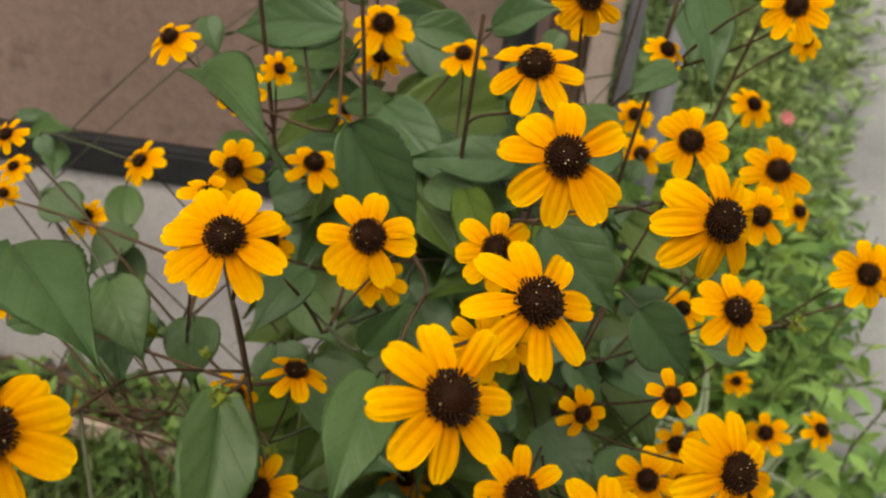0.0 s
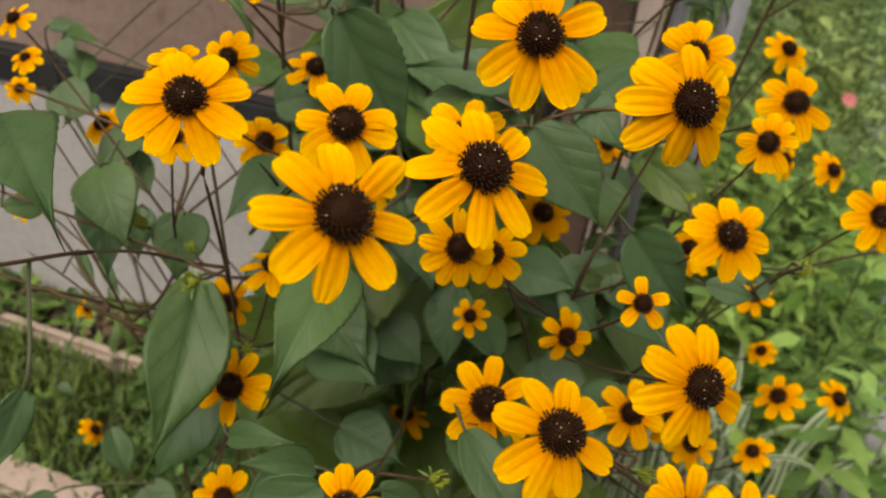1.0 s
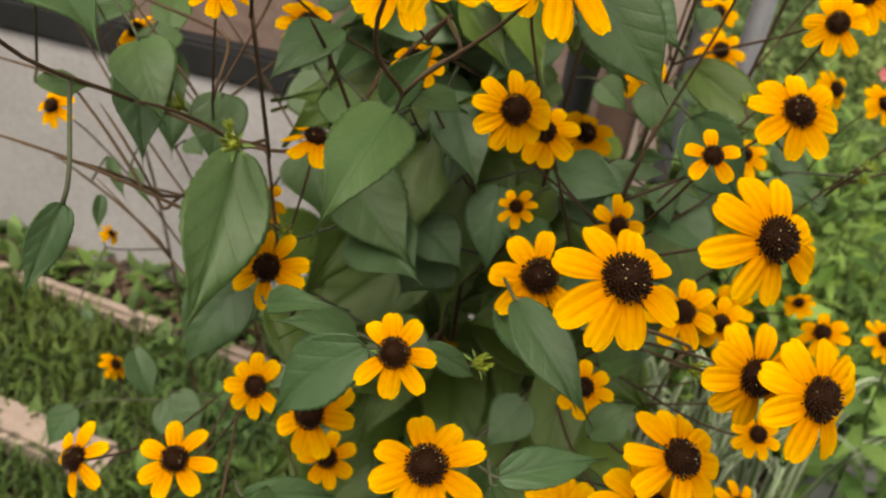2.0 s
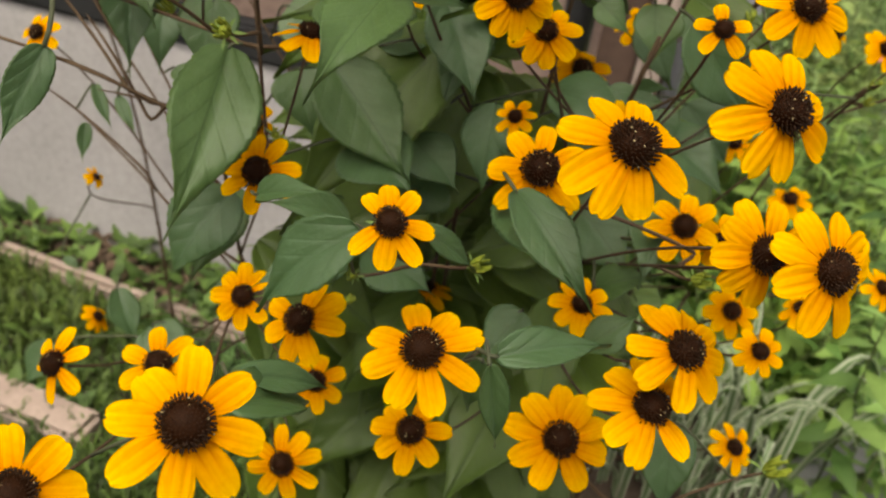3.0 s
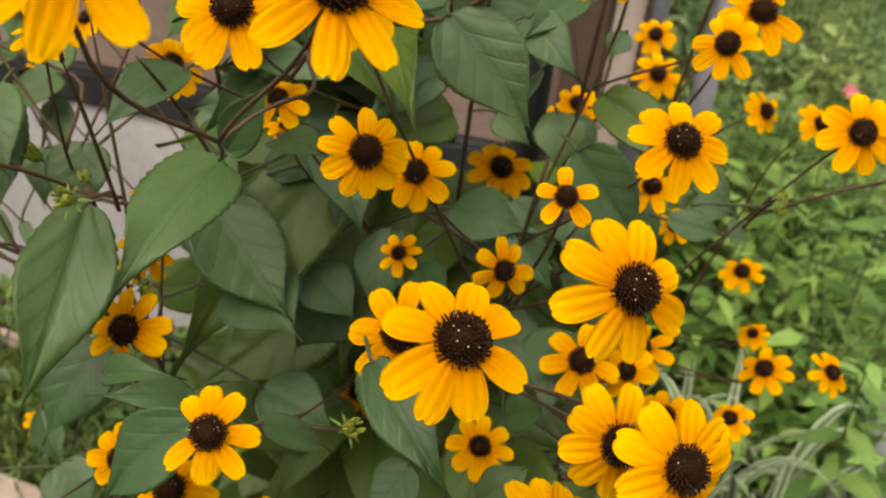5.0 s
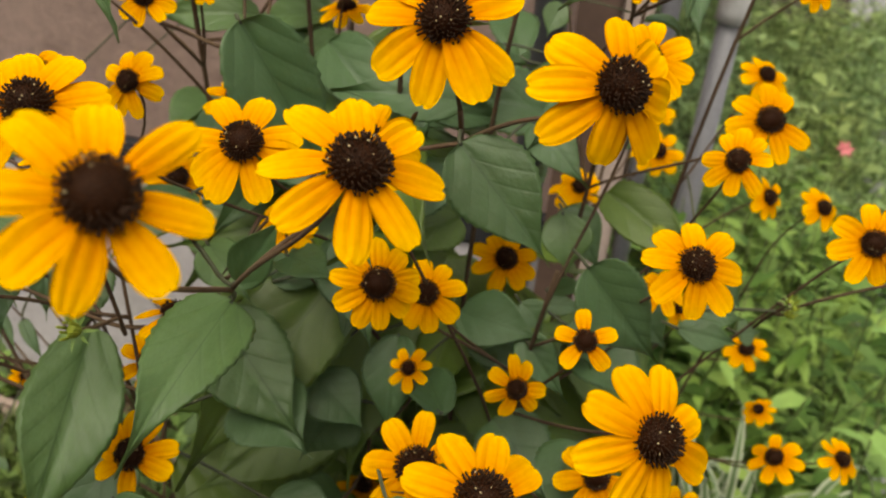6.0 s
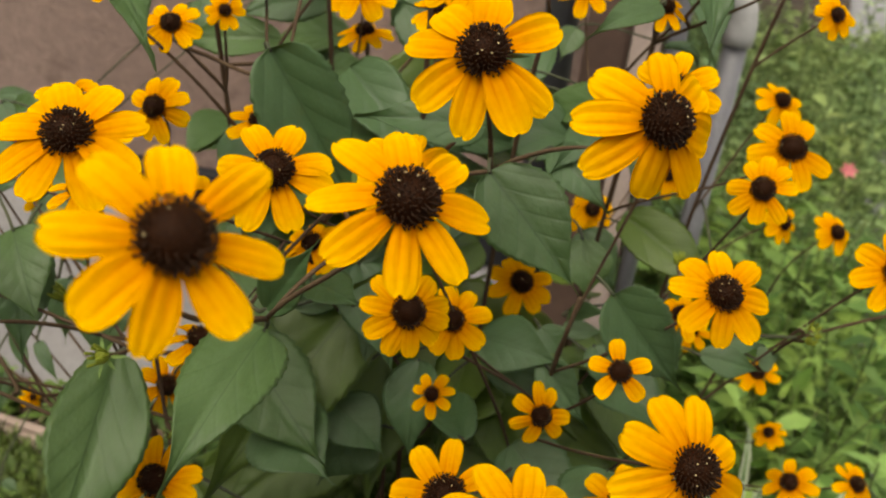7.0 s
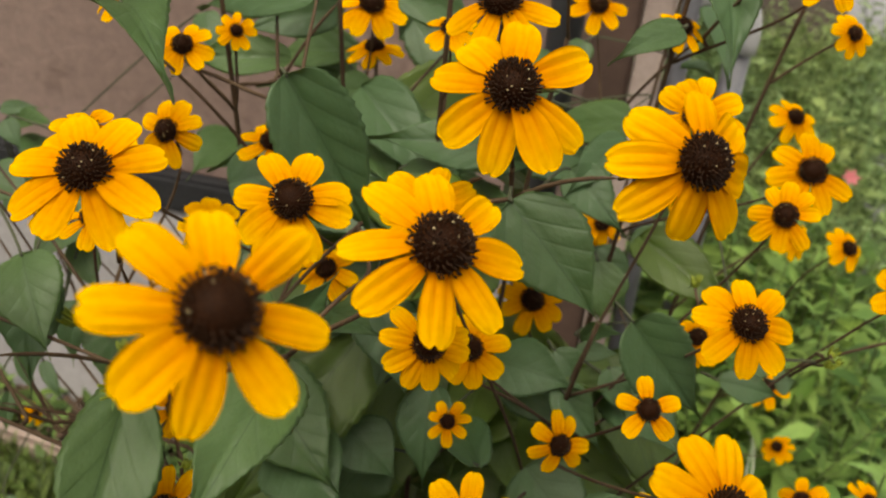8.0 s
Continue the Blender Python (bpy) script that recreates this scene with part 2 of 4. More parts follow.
def petal_mesh(seed):
    """A petal of length 1 along x, with two long grooves, a notched tip and a slight droop."""
    rnd = random.Random(seed)
    nx, ny = 15, 11
    wide, droop, twist, notch = rnd.uniform(0.25, 0.295), rnd.uniform(0.02, 0.20), rnd.uniform(-0.4, 0.4), rnd.uniform(0.015, 0.055)
    cup, lean, belly = rnd.uniform(-0.10, 0.14), rnd.uniform(-0.05, 0.05), rnd.uniform(0.56, 0.68)
    split = rnd.uniform(-0.25, 0.25)
    verts, faces = [], []
    for i in range(nx):
        u = 1 - (1 - i / (nx - 1)) ** 1.25
        if u < belly:
            w = wide * (0.44 + 0.56 * math.sin(math.pi / 2 * u / belly) ** 1.1)
        else:
            w = wide * max(0.0, 1 - ((u - belly) / (1.02 - belly)) ** 2.5) ** 0.5
        for j in range(ny):
            v = 2 * j / (ny - 1) - 1
            cut = max(0.0, (u - 0.88) / 0.12) * notch * (math.exp(-((v - split) / 0.22) ** 2) + 0.5 * math.exp(-((v + 0.5) / 0.2) ** 2))
            y = v * w + lean * u * u
            ridge = 0.5 - 0.5 * math.cos((v + 1) * 1.5 * 2 * math.pi)
            z = -droop * u ** 1.8 + cup * (v * v) * w * 2 + 0.062 * ridge * min(1, 0.3 + u * 1.6) * (1 - 0.6 * u ** 4) * (1 - v ** 6)
            z += twist * y * (u - 0.3) * 0.6 + 0.014 * math.sin(7 * u + seed) * v
            verts.append((u - cut, y, z))
    for i in range(nx - 1):
        for j in range(ny - 1):
            a = i * ny + j
            faces.append((a, a + ny, a + ny + 1, a + 1))
    n = len(verts)
    # the underside gives the petal its thickness
    verts += [(x, y, z - 0.014) for x, y, z in verts]
    faces += [tuple(n + k for k in reversed(f)) for f in faces]
    rim = [j for j in range(ny)] + [i * ny + ny - 1 for i in range(1, nx)] + [(nx - 1) * ny + j for j in range(ny - 2, -1, -1)] + [i * ny for i in range(nx - 2, 0, -1)]
    for k in range(len(rim)):
        a, b = rim[k], rim[(k + 1) % len(rim)]
        faces.append((b, a, n + a, n + b))
    return mesh_of("petal", verts, faces, M_PETAL)


def cone_mesh(seed, ripe):
    """A dome of radius 1 set with small club-shaped florets; ripe: how far up the florets have opened."""
    rnd = random.Random(seed)
    verts, faces, slots = [], [], []
    rings, seg = 9, 20
    for i in range(rings + 1):
        a = (math.pi / 2) * i / rings
        for k in range(seg):
            w = 2 * math.pi * k / seg
            verts.append((0.86 * math.cos(a) * math.cos(w), 0.86 * math.cos(a) * math.sin(w), 0.90 * math.sin(a) ** 0.9))
    for i in range(rings):
        for k in range(seg):
            k2 = (k + 1) % seg
            faces.append((i * seg + k, i * seg + k2, (i + 1) * seg + k2, (i + 1) * seg + k))
            slots.append(0)
    count = 210
    for q in range(count):
        h = 1 - (q + 0.5) / count
        a = math.asin(min(1, h))
        w = q * 2.39996
        d = Vector((math.cos(a) * math.cos(w), math.cos(a) * math.sin(w), math.sin(a)))
        foot = Vector((0.86 * d.x, 0.86 * d.y, 0.90 * max(d.z, 0.0) ** 0.9))
        tall = 0.25 if h < ripe else 0.06
        tall *= rnd.uniform(0.65, 1.35)
        up = (d + Vector((0, 0, 0.25)) + Vector((rnd.uniform(-1, 1), rnd.uniform(-1, 1), rnd.uniform(-1, 1))) * 0.36).normalized()
        s = up.cross(Vector((0.3, 0.5, 0.8))).normalized()
        b = up.cross(s)
        r0, r1 = 0.022, 0.047 if h < ripe else 0.036
        base = len(verts)
        for r, t in ((r0, 0.0), (r1, 0.78)):
            for k in range(4):
                ang = k * math.pi / 2
                verts.append(foot + up * tall * t + (s * math.cos(ang) + b * math.sin(ang)) * r)
        verts.append(foot + up * tall)
        gold = abs(h - ripe) < 0.10 and rnd.random() < 0.09 or rnd.random() < 0.010
        for k in range(4):
            k2 = (k + 1) % 4
            faces.append((base + k, base + k2, base + 4 + k2, base + 4 + k))
            faces.append((base + 4 + k, base + 4 + k2, base + 8))
            slots += [1, 2 if gold else 1]
    return mesh_of("cone", verts, faces, [M_CONE, M_FLORET, M_POLLEN], slots)


def calyx_mesh():
    """Green cup with narrow sepals behind a bloom, radius about 1."""
    verts, faces = [], []
    seg = 10
    for r, z in ((0.16, -0.75), (0.5, -0.42), (0.84, -0.08), (0.5, 0.1)):
        for k in range(seg):
            w = 2 * math.pi * k / seg
            verts.append((r * math.cos(w), r * math.sin(w), z))
    for i in range(3):
        for k in range(seg):
            k2 = (k + 1) % seg
            faces.append((i * seg + k, i * seg + k2, (i + 1) * seg + k2, (i + 1) * seg + k))
    for k in range(9):
        w = 2 * math.pi * k / 9 + 0.2
        c, s = math.cos(w), math.sin(w)
        b = len(verts)
        for r, h, z in ((0.55, 0.13, -0.2), (1.0, 0.10, -0.36), (1.5, 0.0, -0.62)):
            verts += [(r * c - h * s, r * s + h * c, z), (r * c, r * s, z + 0.05), (r * c + h * s, r * s - h * c, z)]
        for i in range(2):
            for j in range(2):
                a = b + i * 3 + j
                faces.append((a, a + 3, a + 4, a + 1))
    return mesh_of("calyx", verts, faces, M_SEPAL)


def leaf_mesh(seed, mat):
    """A toothed ovate leaf of length 1 along x and width 1 across y, folded along its midrib and arching down."""
    rnd = random.Random(seed)
    nx, ny = 66, 17
    arch, fold, wave, bend = rnd.uniform(0.06, 0.2), rnd.uniform(0.02, 0.12), rnd.uniform(0.0025, 0.006), rnd.uniform(-0.08, 0.08)
    belly = rnd.uniform(0.28, 0.38)
    verts, faces = [], []
    for i in range(nx):
        u = i / (nx - 1)
        w = 0.5 * (math.sin(math.pi * u ** (math.log(0.5) / math.log(belly))) ** (0.62 + 1.6 * u) if 0 < u < 1 else 0.0)
        w = max(w, 0.012 if u < 1 else 0.0)
        notch = (u * 15.5 + seed * 0.37 + 0.25 * math.sin(5 * u + seed)) % 1.0
        if 2 < i < nx - 2:
            w *= 1 + 0.065 * (notch - 0.5) * (1 if u < 0.85 else 0.4) + 0.03 * math.sin(9 * u + 2 * seed)
        for j in range(ny):
            v = 2 * j / (ny - 1) - 1
            y = v * w
            quilt = wave * math.cos((5.5 * u - 3.6 * (abs(v) * w + 0.02) ** 0.8) * 2 * math.pi) * abs(v) * (1 - abs(v)) * 2.5
            z = arch * 2.2 * u * (1 - u) + fold * abs(y) - 0.010 * math.exp(-(v / 0.12) ** 2) + quilt + 0.03 * math.sin(6.5 * u + seed + v) * v * v
            verts.append((u, y + bend * math.sin(math.pi * u), z))
    for i in range(nx - 1):
        for j in range(ny - 1):
            a = i * ny + j
            faces.append((a, a + ny, a + ny + 1, a + 1))
    n = len(verts)
    verts += [(x, y, z - 0.006) for x, y, z in verts]
    faces += [tuple(n + k for k in reversed(f)) for f in faces]
    for i in range(nx - 1):
        for j in (0, ny - 1):
            a = i * ny + j
            f = (a, a + ny, n + a + ny, n + a)
            faces.append(f if j else f[::-1])
    return mesh_of("leaf", verts, faces, mat)


PETALS = [petal_mesh(s) for s in range(12)]
CONES = [cone_mesh(s, r) for s, r in enumerate((0.95, 0.82, 0.70, 0.3))]
CALYX = calyx_mesh()
LEAVES = [leaf_mesh(s, M_LEAF) for s in range(7)]
# leaves for deep in the plants, with the shade's olive in their colour
SHADE_LEAVES = [leaf_mesh(s, M_SHADE_LEAF) for s in range(7, 14)]
# spots near the camera's path; leaves and stems are fitted to the view from them
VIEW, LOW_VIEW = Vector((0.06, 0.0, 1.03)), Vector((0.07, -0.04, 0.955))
dice = random.Random(11)


def frame_on(normal, ahead=Vector((1, 0, 0))):
    """A turn whose z is the normal and whose x is as near to ahead as can be."""
    z = normal.normalized()
    x = (ahead - z * ahead.dot(z)).normalized()
    return Matrix((x, z.cross(x), z)).transposed().to_4x4()


STALKS = []


class Stalk:
    """A main stem from the ground to its top, that blooms and leaves grow from."""

    def __init__(self, foot, top, label):
        self.foot, self.top = Vector((*foot, 0.0)), Vector(top)
        self.ob = tagged(new("coneflower_plant"), label, "flower plant", "coneflowers")
        self.ob.location = self.foot
        self.inv = Matrix.Translation(-self.foot)
        side = Vector((dice.uniform(-0.03, 0.03), dice.uniform(-0.03, 0.03), 0))
        f, t = self.foot - Vector((0, 0, 0.02)), self.top
        self.line = bezier(f, f.lerp(t, 0.3) + side + Vector((0, 0.04, 0.06)), f.lerp(t, 0.7) - side + Vector((0, 0.02, 0.03)), t, 24)
        self.twigs, self.blooms = [self.line], []
        STALKS.append(self)
        pts = [p - self.foot for p in self.line]
        v, fc = tube(pts, [0.0022 - 0.0011 * i / 24 for i in range(25)], 8)
        place("stem", mesh_of("stem", v, fc, M_STEM), Matrix(), self.ob)

    def near(self, p, below):
        """The point of the stem a little below the height of p."""
        z = max(0.12, min(p.z - below, self.top.z))
        return min(self.line, key=lambda q: abs(q.z - z))


def stalk(foot, top, label):
    return Stalk(foot, top, label)


def crossings(a, b):
    """How much of a straight stem from a to b would cross in front of a bloom, seen from VIEW and LOW_VIEW."""
    hits = 0
    for k in range(10):
        p = a.lerp(b, k / 9)
        for eye in (VIEW, LOW_VIEW):
            way = p - eye
            for s in STALKS:
                for q, br in s.blooms:
                    w = q - eye
                    if w.length > way.length + 0.004 and (way.normalized() * w.length - w).length < br * 1.05:
                        hits += 1
    return hits


def branch(plant, start, end, leave, r0=0.0009, r1=0.00062, name="branch"):
    """A thin stem from the main stem to a point, which it reaches along the way leave."""
    far = (end - start).length
    side = Vector((dice.uniform(-1, 1), dice.uniform(-1, 1), dice.uniform(-0.3, 1))) * 0.05 * far
    pts = bezier(start, start.lerp(end, 0.33) + side, end.lerp(start, 0.15) - leave * min(0.05, 0.32 * far), end, 9)
    v, f = tube([p - plant.foot for p in pts], [r0 + (r1 - r0) * i / 9 for i in range(10)], 6)
    plant.twigs.append(pts)
    return place(name, mesh_of(name, v, f, M_STEM), Matrix(), plant.ob)


def bloom(plant, where, wide, facing, angles, age=None, lengths=(), fork=None, narrow=1.0):
    """A bloom of the given width, the way that it faces, the angles at which its petals stand and, where they differ, their lengths; fork: where its stem leaves another; narrow: how slender its petals are."""
    p, n = Vector(where), Vector(facing).normalized()
    r = wide / 2
    base = Matrix.Translation(p - n * 0.10 * r - plant.foot) @ frame_on(n)
    plant.blooms.append((p, r))
    head = place("flower", CALYX, base @ Matrix.Translation((0, 0, -0.10 * r)) @ Matrix.Scale(0.34 * r, 4), plant.ob)
    inner = head.matrix_basis.inverted()
    back = p - n * 0.5 * r
    below = 0.03 + 0.75 * (p.xy - plant.top.xy).length
    starts = [Vector(fork)] if fork else [plant.near(p, below + extra) for extra in (0.0, 0.02, 0.05, 0.09, 0.14)]
    branch(plant, min(starts, key=lambda q: crossings(q, back) + 8 * (q - back).length), back, n)
    size = 0.315 * r * dice.uniform(0.94, 1.06)
    cone = CONES[dice.choice((0, 0, 1, 1, 2)) if age is None else age] if wide > 0.026 or age is not None else CONES[3]
    place("cone", cone, inner @ base @ Matrix.Translation((0, 0, -0.04 * r)) @ Matrix.Rotation(dice.uniform(0, 6), 4, "Z") @ Matrix.Scale(size, 4), head)
    droop, slim = dice.uniform(7, 17), dice.uniform(0.98, 1.14)
    for k, a in enumerate(angles):
        long = r * 0.80 * (lengths[k] if lengths else dice.uniform(0.93, 1.05))
        broad = r * 0.80 * slim * narrow * dice.uniform(0.90, 1.05)
        m = base @ Matrix.Rotation(radians(a), 4, "Z") @ Matrix.Translation((0.17 * r, 0, dice.uniform(-0.06, 0.02) * r)) @ Matrix.Rotation(radians(droop + dice.uniform(-7, 7)), 4, "Y") @ Matrix.Rotation(radians(dice.uniform(-10, 10)), 4, "X")
        place("petal", dice.choice(PETALS), inner @ m @ Matrix.Diagonal((long, broad, long, 1)), head)


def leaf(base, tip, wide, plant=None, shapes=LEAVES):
    """A leaf from its base to its tip, on the nearest twig; its face is turned to the sky and to VIEW, near the camera.
    """
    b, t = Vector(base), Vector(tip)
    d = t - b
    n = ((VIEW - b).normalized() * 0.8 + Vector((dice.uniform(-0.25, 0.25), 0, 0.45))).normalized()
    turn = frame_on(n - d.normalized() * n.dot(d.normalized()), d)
    if plant is None:
        knots = sorted((((q - b).length + max(0, q.z - b.z - 0.02) + 2 * max(0, b.y - q.y - 0.01), i, q) for i, s in enumerate(STALKS) for twig in s.twigs for q in twig), key=lambda e: e[0])[:40]
        far, plant, knot = min(knots, key=lambda e: e[0] + 0.02 * crossings(e[2], b))
        plant = STALKS[plant]
        far = (knot - b).length
        # a stalk that would cross a bloom in view becomes a loose stub
        if crossings(knot, b) > 0:
            knot = b - d * 0.15 + Vector((0, 0.012, -0.006))
            far = (knot - b).length
        if far > 0.004:
            pts = bezier(knot, knot.lerp(b, 0.4) + Vector((0, 0, 0.04 * far)), b - d.normalized() * min(0.01, 0.2 * far), b + d * 0.02, 6)
            v, f = tube([p - plant.foot for p in pts], [0.0008] * 7, 6)
            place("leaf_stalk", mesh_of("leaf_stalk", v, f, M_PETIOLE), Matrix(), plant.ob)
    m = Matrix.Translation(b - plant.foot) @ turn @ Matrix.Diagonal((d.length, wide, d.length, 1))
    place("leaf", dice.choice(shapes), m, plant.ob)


def twig(start, end):
    """A bare straight stem between two points, belonging to the plant nearest to its end."""
    a, b = Vector(start), Vector(end)
    plant = STALKS[min((((q - b).length, i) for i, s in enumerate(STALKS) for t in s.twigs for q in t))[1]]
    knot = min((q for t in plant.twigs for q in t), key=lambda q: (q - b).length * 2.5 - 1.5 * (q - b).dot(b - a) / (b - a).length + max(0, q.z - b.z) + 0.01 * crossings(b, q))
    pts = bezier(a, a.lerp(b, 0.33) + Vector((0, 0, 0.004)), a.lerp(b, 0.67) + Vector((0, 0, 0.004)), b, 8)
    if (knot - b).length > 0.003 and crossings(b, knot) < 12:
        pts += bezier(b, b + (b - a).normalized() * 0.4 * (knot - b).length, b.lerp(knot, 0.7), knot, 5)[1:]
    v, f = tube([p - plant.foot for p in pts], [(0.0002 if i == 0 else 0.0006 if i == 1 else 0.00075) + 0.0003 * i / len(pts) for i in range(len(pts))], 7)
    place("branch", mesh_of("branch", v, f, M_STEM), Matrix(), plant.ob)
    plant.twigs.append(pts)


def bud_mesh():
    """A green bud: a small knob in a ruff of narrow upright sepals."""
    rnd = random.Random(21)
    verts, faces = [], []
    seg, rings = 10, 6
    for i in range(rings + 1):
        a = math.pi * (i / rings - 0.5)
        for k in range(seg):
            w = 2 * math.pi * k / seg
            verts.append((0.42 * math.cos(a) * math.cos(w), 0.42 * math.cos(a) * math.sin(w), 0.36 * math.sin(a)))
    for i in range(rings):
        for k in range(seg):
            k2 = (k + 1) % seg
            faces.append((i * seg + k, i * seg + k2, (i + 1) * seg + k2, (i + 1) * seg + k))
    slots = [0] * len(faces)
    # young petals stand up like fingers round the knob
    for q in range(9):
        w = q * 0.70 + rnd.uniform(-0.2, 0.2)
        d = Vector((math.cos(w), math.sin(w), 0))
        top = d * rnd.uniform(0.42, 0.70) + Vector((0, 0, rnd.uniform(0.65, 1.1)))
        v, f = tube([d * 0.36 - Vector((0, 0, 0.05)), (d * 0.40).lerp(top, 0.5), top.lerp(d * 0.4, 0.08), top], [0.07, 0.10, 0.085, 0.03], 6)
        k = len(verts)
        verts += v
        faces += [tuple(k + i for i in g) for g in f]
    slots += [0] * (len(faces) - len(slots))
    # narrow green sepals spread below
    for q in range(7):
        w = q * 0.9 + rnd.uniform(-0.25, 0.25)
        d = Vector((math.cos(w), math.sin(w), rnd.uniform(-0.35, 0.5)))
        leaflet(verts, faces, d * 0.25 - Vector((0, 0, 0.2)), d * rnd.uniform(0.8, 1.35) - Vector((0, 0, 0.15)), 0.24, Vector((0, 0, 1)))
    slots += [1] * (len(faces) - len(slots))
    return mesh_of("flower_bud", verts, faces, [M_BUD, M_SEPAL], slots)


BUDS = []


def bud(where, wide):
    """A green bud on a short stem from the nearest twig."""
    if not BUDS:
        BUDS.append(bud_mesh())
    p = Vector(where)
    plant = STALKS[min((((q - p).length, i) for i, s in enumerate(STALKS) for t in s.twigs for q in t))[1]]
    knot = min((q for t in plant.twigs for q in t), key=lambda q: (q - p).length + 2 * max(0, q.z - p.z))
    n = ((p - knot).normalized() + Vector((0, -0.3, 0.6))).normalized()
    branch(plant, knot, p - n * 0.1 * wide, n, 0.0009, 0.0008)
    place("flower_bud", BUDS[0], Matrix.Translation(p - plant.foot) @ frame_on(n, Vector((1, 0.2, 0))) @ Matrix.Scale(wide / 2, 4), plant.ob, "small green unopened flower bud")


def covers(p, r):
    """Whether a leaf of that half length at p would hide a bloom behind it from VIEW."""
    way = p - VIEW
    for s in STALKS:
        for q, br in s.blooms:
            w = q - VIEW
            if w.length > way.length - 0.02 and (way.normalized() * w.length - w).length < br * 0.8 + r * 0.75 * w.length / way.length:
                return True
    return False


def clothe(stalks, count, low, high, least=0.30, longest=0.125, shapes=SHADE_LEAVES):
    """Leaves in pairs up the main stems, left out where they would hide a bloom from the camera."""
    for s in stalks:
        a = dice.uniform(0, 6)
        for k in range(count):
            z = low + (high - low) * (k + dice.random()) / count
            if z > s.top.z - 0.03:
                continue
            q = s.near(Vector((0, 0, z)), 0)
            a += 2.4
            out = Vector((math.cos(a), math.sin(a), dice.uniform(-0.35, 0.35))).normalized()
            long = dice.uniform(0.52, 1.0) * longest
            b = q + out * dice.uniform(0.008, 0.03)
            t = b + out * long - Vector((0, 0, long * dice.uniform(0.1, 0.6)))
            # the bounds in x keep footing and weeds open to the camera's view
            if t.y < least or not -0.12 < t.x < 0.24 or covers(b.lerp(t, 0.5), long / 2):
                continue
            # made narrower where the leaf is foreshortened from VIEW
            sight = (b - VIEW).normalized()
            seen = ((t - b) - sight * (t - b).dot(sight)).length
            leaf(b, t, max(0.45 * long, seen) * dice.uniform(0.38, 0.54), s, shapes)


# ---- the setting: ground, wall with its footing, edging, path ----
def box(name, size, centre, mat, parent=None, turn=0.0, bevel=0.004, kind="", label="", category=""):
    bm = bmesh.new()
    bmesh.ops.create_cube(bm, size=1.0)
    bmesh.ops.scale(bm, vec=size, verts=bm.verts)
    bmesh.ops.bevel(bm, geom=bm.edges, offset=min(bevel, min(size) * 0.3), segments=2, affect="EDGES")
    me = bpy.data.meshes.new(name)
    bm.to_mesh(me)
    bm.free()
    me.materials.append(mat)
    ob = place(name, me, Matrix.Translation(centre) @ Matrix.Rotation(turn, 4, "Z"), parent)
    return tagged(ob, label, category, "", kind)


def ground_sheet():
    n = 90
    verts, faces = [], []
    axis = [math.copysign(abs(2 * i / n - 1) ** 3 * 60, 2 * i / n - 1) for i in range(n + 1)]
    for y in axis:
        for x in axis:
            near = max(0.0, 1 - math.hypot(x, y) / 6)
            verts.append((x, y + 0.9, (noise.noise((x * 4, y * 4, 0)) * 0.012 + noise.noise((x * 17, y * 17, 2)) * 0.004) * near - 0.004))
    for i in range(n):
        for j in range(n):
            a = i * (n + 1) + j
            faces.append((a, a + 1, a + n + 2, a + n + 1))
    tagged(place("ground", mesh_of("ground", verts, faces, M_SOIL), Matrix()), "dark damp garden soil with leaf litter", "ground", "", "structure")


ground_sheet()
WALL_TURN = radians(-11)
WALL_AT = Vector((-0.45, 1.31, 0))


def along_wall(s, z=0.0, out=0.0):
    """A point s metres along the wall from its mark, z up, and out towards the path."""
    d = Vector((math.cos(WALL_TURN), math.sin(WALL_TURN), 0))
    o = Vector((math.sin(WALL_TURN), -math.cos(WALL_TURN), 0))
    return WALL_AT + d * s + o * out + Vector((0, 0, z))


END, FAR = 0.70, -4.2
MIDS, LONG = (END + FAR) / 2, END - FAR
box("wall_north", (LONG, 0.22, 2.6), along_wall(MIDS, 0.41 + 1.3, -0.11), M_STUCCO, None, WALL_TURN, 0.006, "structure", "rough brownish pink stucco house wall", "wall")


def footing():
    """The concrete footing: its face slopes out towards the ground, with a rounded top edge."""
    section = [(-0.24, -0.14), (0.115, -0.14), (0.090, 0.0), (0.060, 0.12), (0.034, 0.24), (0.022, 0.33), (0.012, 0.352), (-0.006, 0.36), (-0.24, 0.36)]
    steps, verts, faces = 60, [], []
    for i in range(steps + 1):
        for out, z in section:
            v = along_wall(FAR + LONG * i / steps, z, out)
            verts.append(v + Vector((0, 1, 0)) * 0.003 * noise.noise(v * 5))
    n = len(section)
    for i in range(steps):
        for k in range(n):
            faces.append((i * n + k, i * n + (k + 1) % n, (i + 1) * n + (k + 1) % n, (i + 1) * n + k))
    faces += [tuple(range(n))[::-1], tuple(steps * n + k for k in range(n))]
    return tagged(place("wall_footing", mesh_of("wall_footing", verts, [f[::-1] for f in faces], M_CONCRETE), Matrix()), "smooth pale grey concrete footing below the wall", "wall footing", "", "structure")


footing()
box("trim", (LONG, 0.035, 0.055), along_wall(MIDS, 0.385, 0.006), M_BAND, None, WALL_TURN, 0.006, "structure", "black strip between stucco and footing", "trim")
box("wall_east", (0.22, 3.0, 3.0), along_wall(END - 0.112, 1.5, -1.74), M_STUCCO, None, WALL_TURN, 0.006, "structure", "brownish stucco side wall of the house", "wall")


